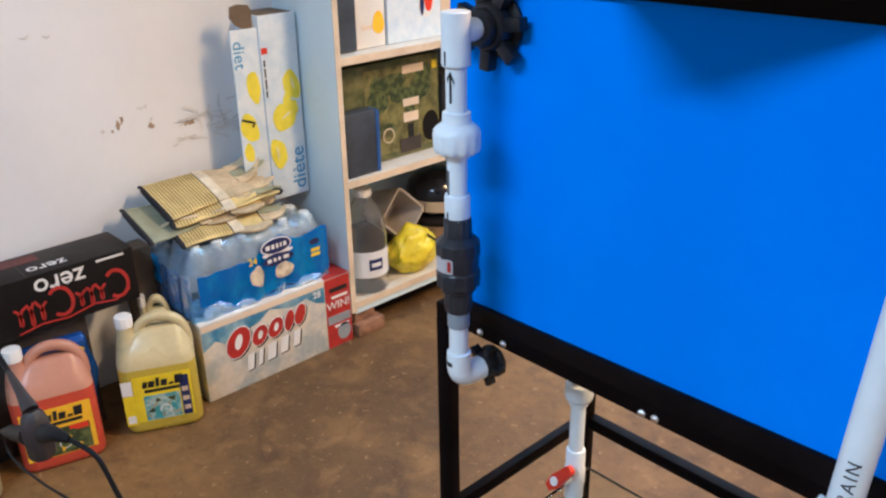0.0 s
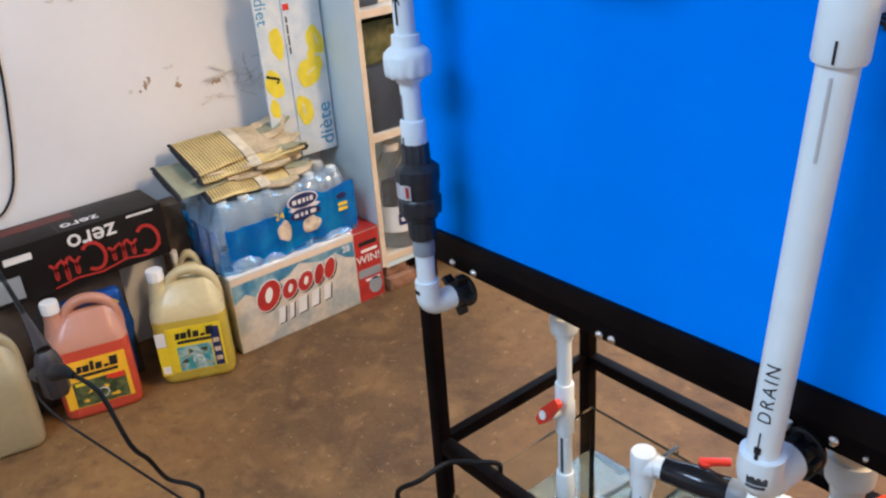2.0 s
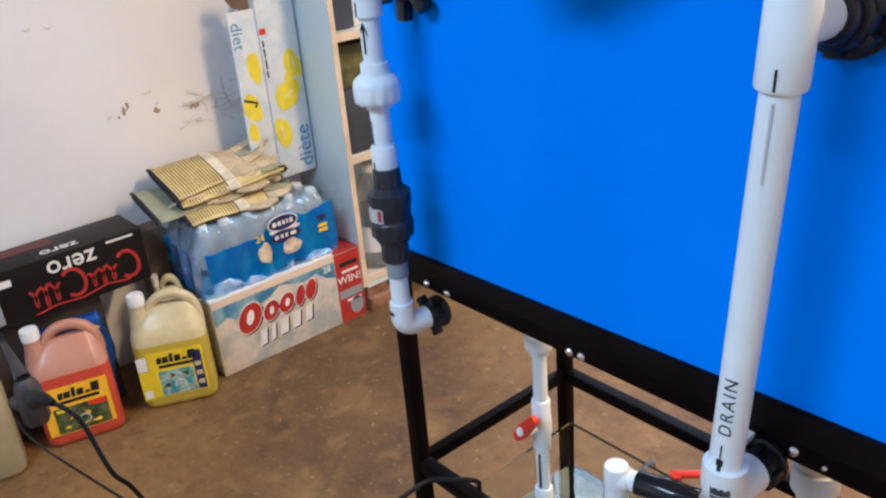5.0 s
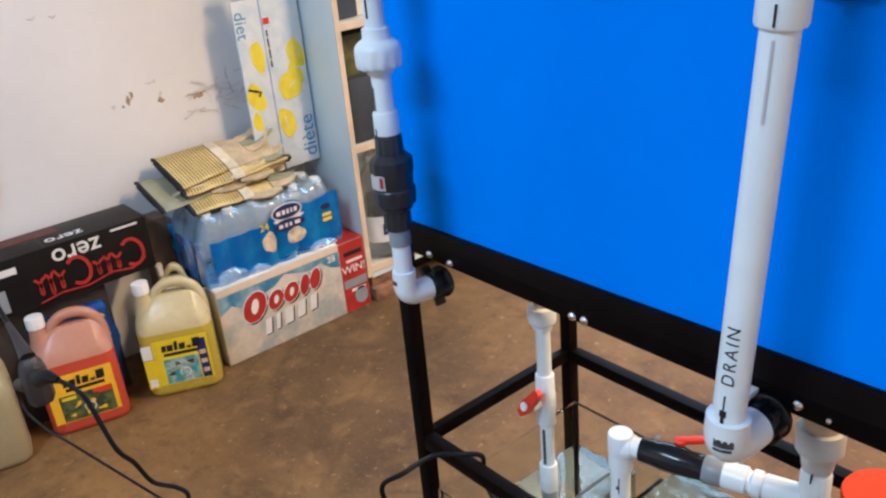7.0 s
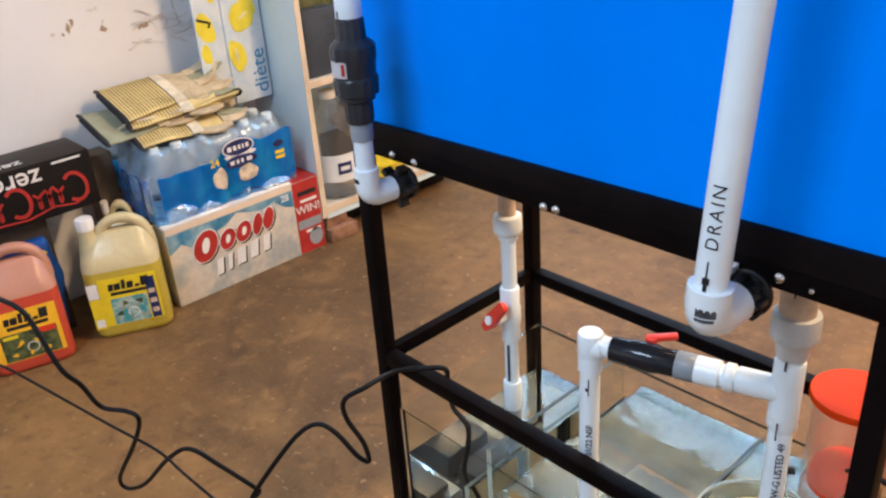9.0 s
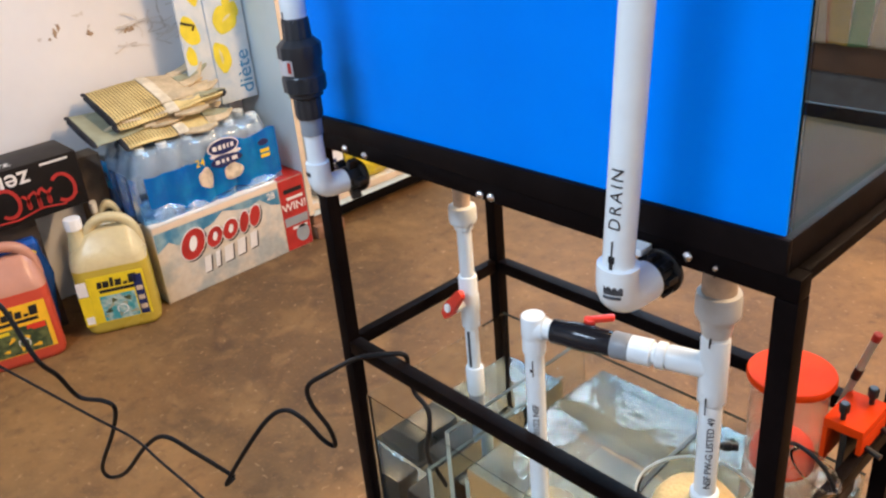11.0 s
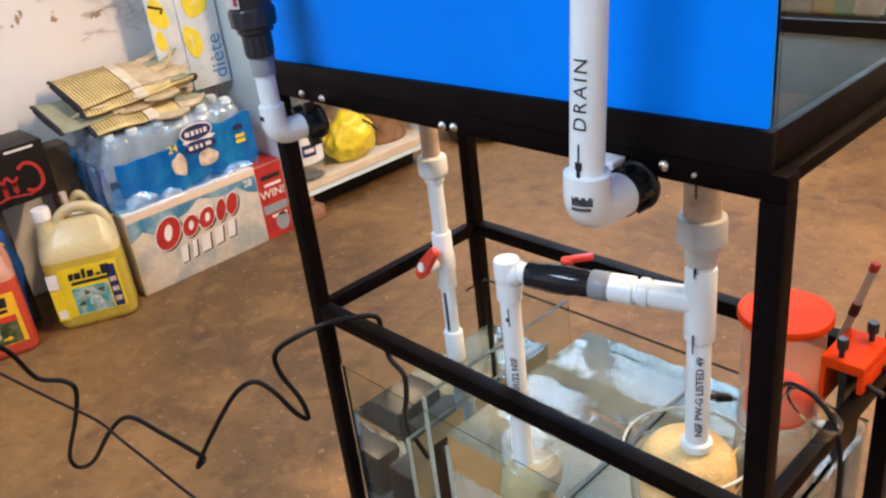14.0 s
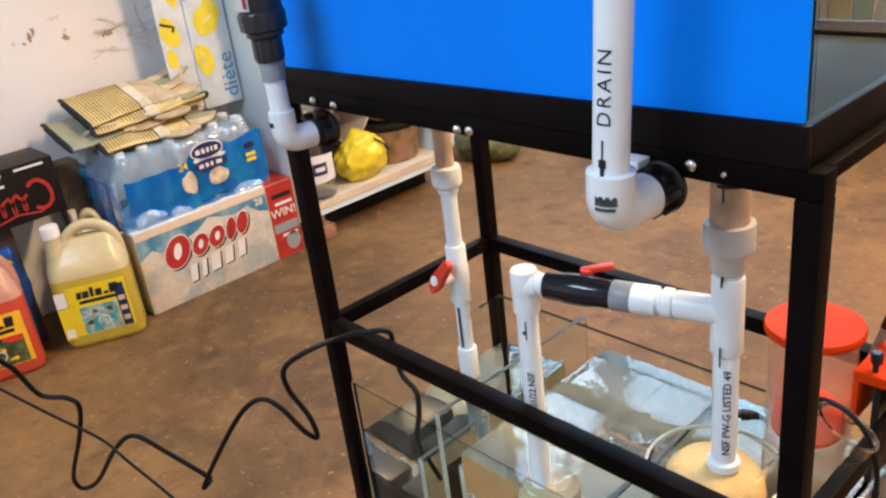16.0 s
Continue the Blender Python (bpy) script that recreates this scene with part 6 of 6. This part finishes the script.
tb = thing("tablet_case", "dark grey tablet case standing on the upper shelf", "case", pose(-1.2, 0.70, S3))
part("case", box(-1.30, -1.165, 0.655, 0.738, S3 + 0.0005, 1.0, 0.008), M_SLATE, tb, world_coords=True)
jb = thing("juice_carton", "pale carton with yellow fruit print", "carton", pose(-1.24, 0.80, S3))
part("body", box(-1.30, -1.180, 0.745, 0.845, S3 + 0.0005, 1.01, 0.002), M_WHITECARD, jb, world_coords=True)
part("fruit_print", poly(oval(0.822, 0.865, 0.020, 0.030, 20, 0.05), face_x(-1.1798, 0, 0), 0.0006), M_AMBER, jb, "yellow fruit print", False, True)
part("print_bar", poly(rect(0.765, 0.800, 0.850, 0.862), face_x(-1.1798, 0, 0), 0.0006), M_CREAM, jb, "peach print", False, True)
part("mark", poly(rect(0.828, 0.838, 0.96, 0.985), face_x(-1.1798, 0, 0), 0.0006), M_RED, jb, "small red mark", False, True)
pc = thing("cola_carton", "silver cola carton with a round red and blue mark", "carton", pose(-1.24, 0.95, S3))
part("body", box(-1.32, -1.178, 0.853, 1.050, S3 + 0.0005, 1.02, 0.002), M_LEMON, pc, world_coords=True)
part("mark", poly(oval(0.995, 0.905, 0.030, 0.045, 24), face_x(-1.1778, 0, 0), 0.0006), M_WHITEPRINT, pc, "white round mark", False, True)
part("mark", poly(oval(1.003, 0.912, 0.017, 0.036, 20, 0.05), face_x(-1.1771, 0, 0), 0.0006), M_RED, pc, "red half of mark", False, True)
part("mark", poly(oval(0.978, 0.900, 0.008, 0.034, 20), face_x(-1.1771, 0, 0), 0.0006), M_NAVY, pc, "navy half of mark", False, True)
ub = thing("storage_box", "plain tan box on the upper shelf", "box", pose(-1.25, 1.12, S3))
part("box", box(-1.33, -1.19, 1.062, 1.178, S3 + 0.0005, 0.99, 0.003), M_CREAM, ub, world_coords=True)

# camouflage bag on the floor past the shelf
cbg = thing("duffel_bag", "low green camouflage bag on the floor", "bag", pose(-1.17, 1.46, 0))
b = bmesh.new()
bmesh.ops.create_icosphere(b, subdivisions=4, radius=1.0)
for v in b.verts:
    d = v.co.copy()
    k = 1 + 0.15 * noise.noise(d * 2.5) + 0.05 * noise.noise(d * 7)
    v.co = Vector((-1.19 + 0.13 * d.x * k, 1.46 + 0.10 * d.y * k, max(0.0, 0.05 + 0.065 * d.z * k)))
part("bag", b, M_CAMO, cbg, world_coords=True)

# scuffs and marks on the wall
rs = random.Random(8)
for cx, cz, rx, rz, mm in ((0.160, 0.676, 0.008, 0.010, M_STAIN), (0.170, 0.688, 0.005, 0.010, M_STAIN), (0.142, 0.664, 0.004, 0.004, M_STAIN), (0.240, 0.662, 0.009, 0.011, M_STAIN), (0.243, 0.676, 0.004, 0.008, M_STAIN2), (0.345, 0.651, 0.013, 0.007, M_STAIN), (0.360, 0.657, 0.007, 0.005, M_STAIN), (0.333, 0.643, 0.004, 0.003, M_STAIN),
                           (0.224, 0.709, 0.016, 0.004, M_STAIN2), (-0.017, 0.91, 0.014, 0.004, M_STAIN2), (0.03, 0.905, 0.010, 0.003, M_STAIN2), (0.12, 0.668, 0.005, 0.005, M_STAIN2)):
    for q in range(4):
        part("scuff", poly(oval(cx + rs.uniform(-0.6, 0.6) * rx, cz + rs.uniform(-0.6, 0.6) * rz, rx * rs.uniform(0.3, 0.7), rz * rs.uniform(0.3, 0.8), 16, 0.3, rs.uniform(-0.6, 0.6)), face_x(WX + 0.0002 + 0.00025 * q, 0, 0), 0.0002), mm, wall_west, "brown scuff on the paint" if mm is M_STAIN else "faint scuff", False)
for k in range(26):
    y, z = rs.uniform(0.27, 0.47), rs.uniform(0.590, 0.690)
    pts, a_ = [], rs.uniform(-0.5, 0.5) + (1.4 if k % 5 == 0 else 0)
    for q in range(7):
        pts.append((y, z))
        a_ += rs.uniform(-0.35, 0.45)
        y, z = y + 0.009 * math.cos(a_), z + 0.006 * math.sin(a_)
    part("scuff", stroke(pts, rs.uniform(0.0008, 0.0030), face_x(WX + 0.0012 + 0.00025 * k, 0, 0), 0.0002), M_STAIN2, wall_west, "faint wiped scuff", False)
cord = thing("wall_cord", "thin black cord hanging against the wall", "cord", pose(-1.38, -0.2, 0.45))
part("cord", tube(smooth_path([(-1.380, -0.135, 1.30), (-1.380, -0.150, 0.90), (-1.380, -0.158, 0.76), (-1.380, -0.172, 0.66), (-1.380, -0.184, 0.59), (-1.380, -0.205, 0.51), (-1.380, -0.243, 0.459), (-1.378, -0.30, 0.4425)], 8), 0.003, 8), M_CORD, cord, world_coords=True)

# power lead: looped over the rail, hanging in stiff waves to a plug
lead = thing("power_lead", "stiff black power lead looped over the stand rail", "cable", pose(-0.05, -0.05, 0.41))
LP = [(0.050, 0.060, 0.17), (0.062, 0.030, 0.250), (0.070, 0.032, 0.300), (0.066, 0.036, 0.330), (0.038, 0.038, 0.345), (0.033, 0.036, 0.385), (0.040, 0.026, 0.416), (0.018, 0.004, 0.418), (-0.020, -0.014, 0.404), (-0.008, -0.072, 0.416), (-0.040, -0.085, 0.387), (-0.046, -0.081, 0.351), (-0.033, -0.068, 0.309), (-0.041, -0.058, 0.266), (-0.050, -0.070, 0.278), (-0.068, -0.087, 0.318), (-0.092, -0.100, 0.329), (-0.118, -0.120, 0.307), (-0.172, -0.143, 0.229), (-0.222, -0.159, 0.152), (-0.206, -0.152, 0.168)]
part("cord", tube(smooth_path(LP, 7), 0.0036, 10), M_CORD, lead, world_coords=True)
LP2 = [(-0.204, -0.151, 0.172), (-0.238, -0.189, 0.226), (-0.268, -0.217, 0.259), (-0.324, -0.233, 0.217), (-0.420, -0.247, 0.118), (-0.485, -0.258, 0.076), (-0.474, -0.267, 0.113), (-0.369, -0.262, 0.238), (-0.312, -0.262, 0.315), (-0.322, -0.272, 0.332), (-0.362, -0.293, 0.332), (-0.345, -0.315, 0.391), (-0.340, -0.335, 0.432), (-0.372, -0.345, 0.500), (-0.387, -0.352, 0.518), (-0.414, -0.360, 0.522), (-0.447, -0.368, 0.520)]
part("cord", tube(smooth_path(LP2, 7), 0.0036, 10), M_CORD, lead, world_coords=True)
LP3 = [(-0.804, -0.370, 0.344), (-0.791, -0.368, 0.297), (-0.661, -0.362, 0.315), (-0.537, -0.352, 0.342), (-0.380, -0.285, 0.285), (-0.307, -0.251, 0.256), (-0.240, -0.243, 0.244), (-0.143, -0.230, 0.223), (0.0, -0.22, 0.20), (0.10, -0.25, 0.15), (0.12, -0.35, 0.02), (0.05, -0.6, 0.0035)]
part("thin_cord", tube(smooth_path(LP3, 7), 0.0022, 8), M_CORD, lead, "thin black cord", world_coords=True)
pl0, pl1 = Vector((-0.560, -0.372, 0.509)), Vector((-0.547, -0.372, 0.432))
part("plug_body", tube([pl0, pl0.lerp(pl1, 0.10), pl0.lerp(pl1, 0.30), pl0.lerp(pl1, 0.90), pl1], [0.012, 0.017, 0.021, 0.021, 0.016], 8), M_GREYPLUG, lead, "dark grey plug", world_coords=True)
part("plug_boot", tube([(-0.511, -0.372, 0.493), (-0.447, -0.372, 0.524), (-0.426, -0.364, 0.523)], [0.015, 0.010, 0.005], 12), M_CORD, lead, "black plug boot", world_coords=True)
part("plug_boot", tube([(-0.604, -0.372, 0.441), (-0.718, -0.372, 0.389), (-0.804, -0.370, 0.344)], [0.016, 0.012, 0.004], 12), M_CORD, lead, "black plug boot", world_coords=True)
part("strain_relief", tube([(-0.632, -0.372, 0.544), (-0.592, -0.372, 0.527), pl0], [0.0045, 0.0075, 0.0125], 12), M_GREYPLUG, lead, "tapered grey strain relief", world_coords=True)
part("upper_cord", tube(smooth_path([(-0.632, -0.372, 0.544), (-0.696, -0.372, 0.566), (-0.759, -0.372, 0.580), (-0.80, -0.40, 0.74), (-0.87, -0.45, 1.05), (-0.89, -0.5, 1.6), (-0.9, -0.55, 2.449)], 7), 0.0042, 10), M_CORD, lead, "black cord from the ceiling", world_coords=True)

# beach towel on the far wall, seen through the aquarium
tw = thing("beach_towel", "colourful striped beach towel hanging on the far wall", "towel", pose(0.2, 2.3, 0.3))
tx = -0.62
for mm, w in ((4, 0.19), (5, 0.035), (0, 0.075), (1, 0.06), (4, 0.08), (2, 0.11), (6, 0.10), (3, 0.06), (0, 0.08), (2, 0.12), (4, 0.10), (1, 0.10)):
    b = bmesh.new()
    rows = [[b.verts.new((tx + w * k / 8 + 0.02 * math.sin(zz * 5 + tx * 9), 2.300 + 0.008 * math.sin((tx + w * k / 8) * 45), zz)) for k in range(9)] for zz in [0.29 + 0.08 * q for q in range(14)]]
    for a, c in zip(rows, rows[1:]):
        for k in range(8):
            b.faces.new((a[k], a[k + 1], c[k + 1], c[k]))
    bmesh.ops.solidify(b, geom=b.faces[:], thickness=0.003)
    part("stripe", b, M_TOWELS[mm], tw, world_coords=True)
    tx += w

# ceiling fixture
fx2 = thing("ceiling_light", "white two-tube fluorescent ceiling fixture", "light fixture", pose(1.05, 1.20, 2.45))
part("housing", box(-0.65, 0.65, -0.14, 0.14, -0.040, -0.001, 0.004), M_WHITE, fx2)
fx3 = copy_thing(fx2, pose(0.25, -1.75, 2.45))
fx3["label"] = "white fluorescent ceiling fixture near the doorway"
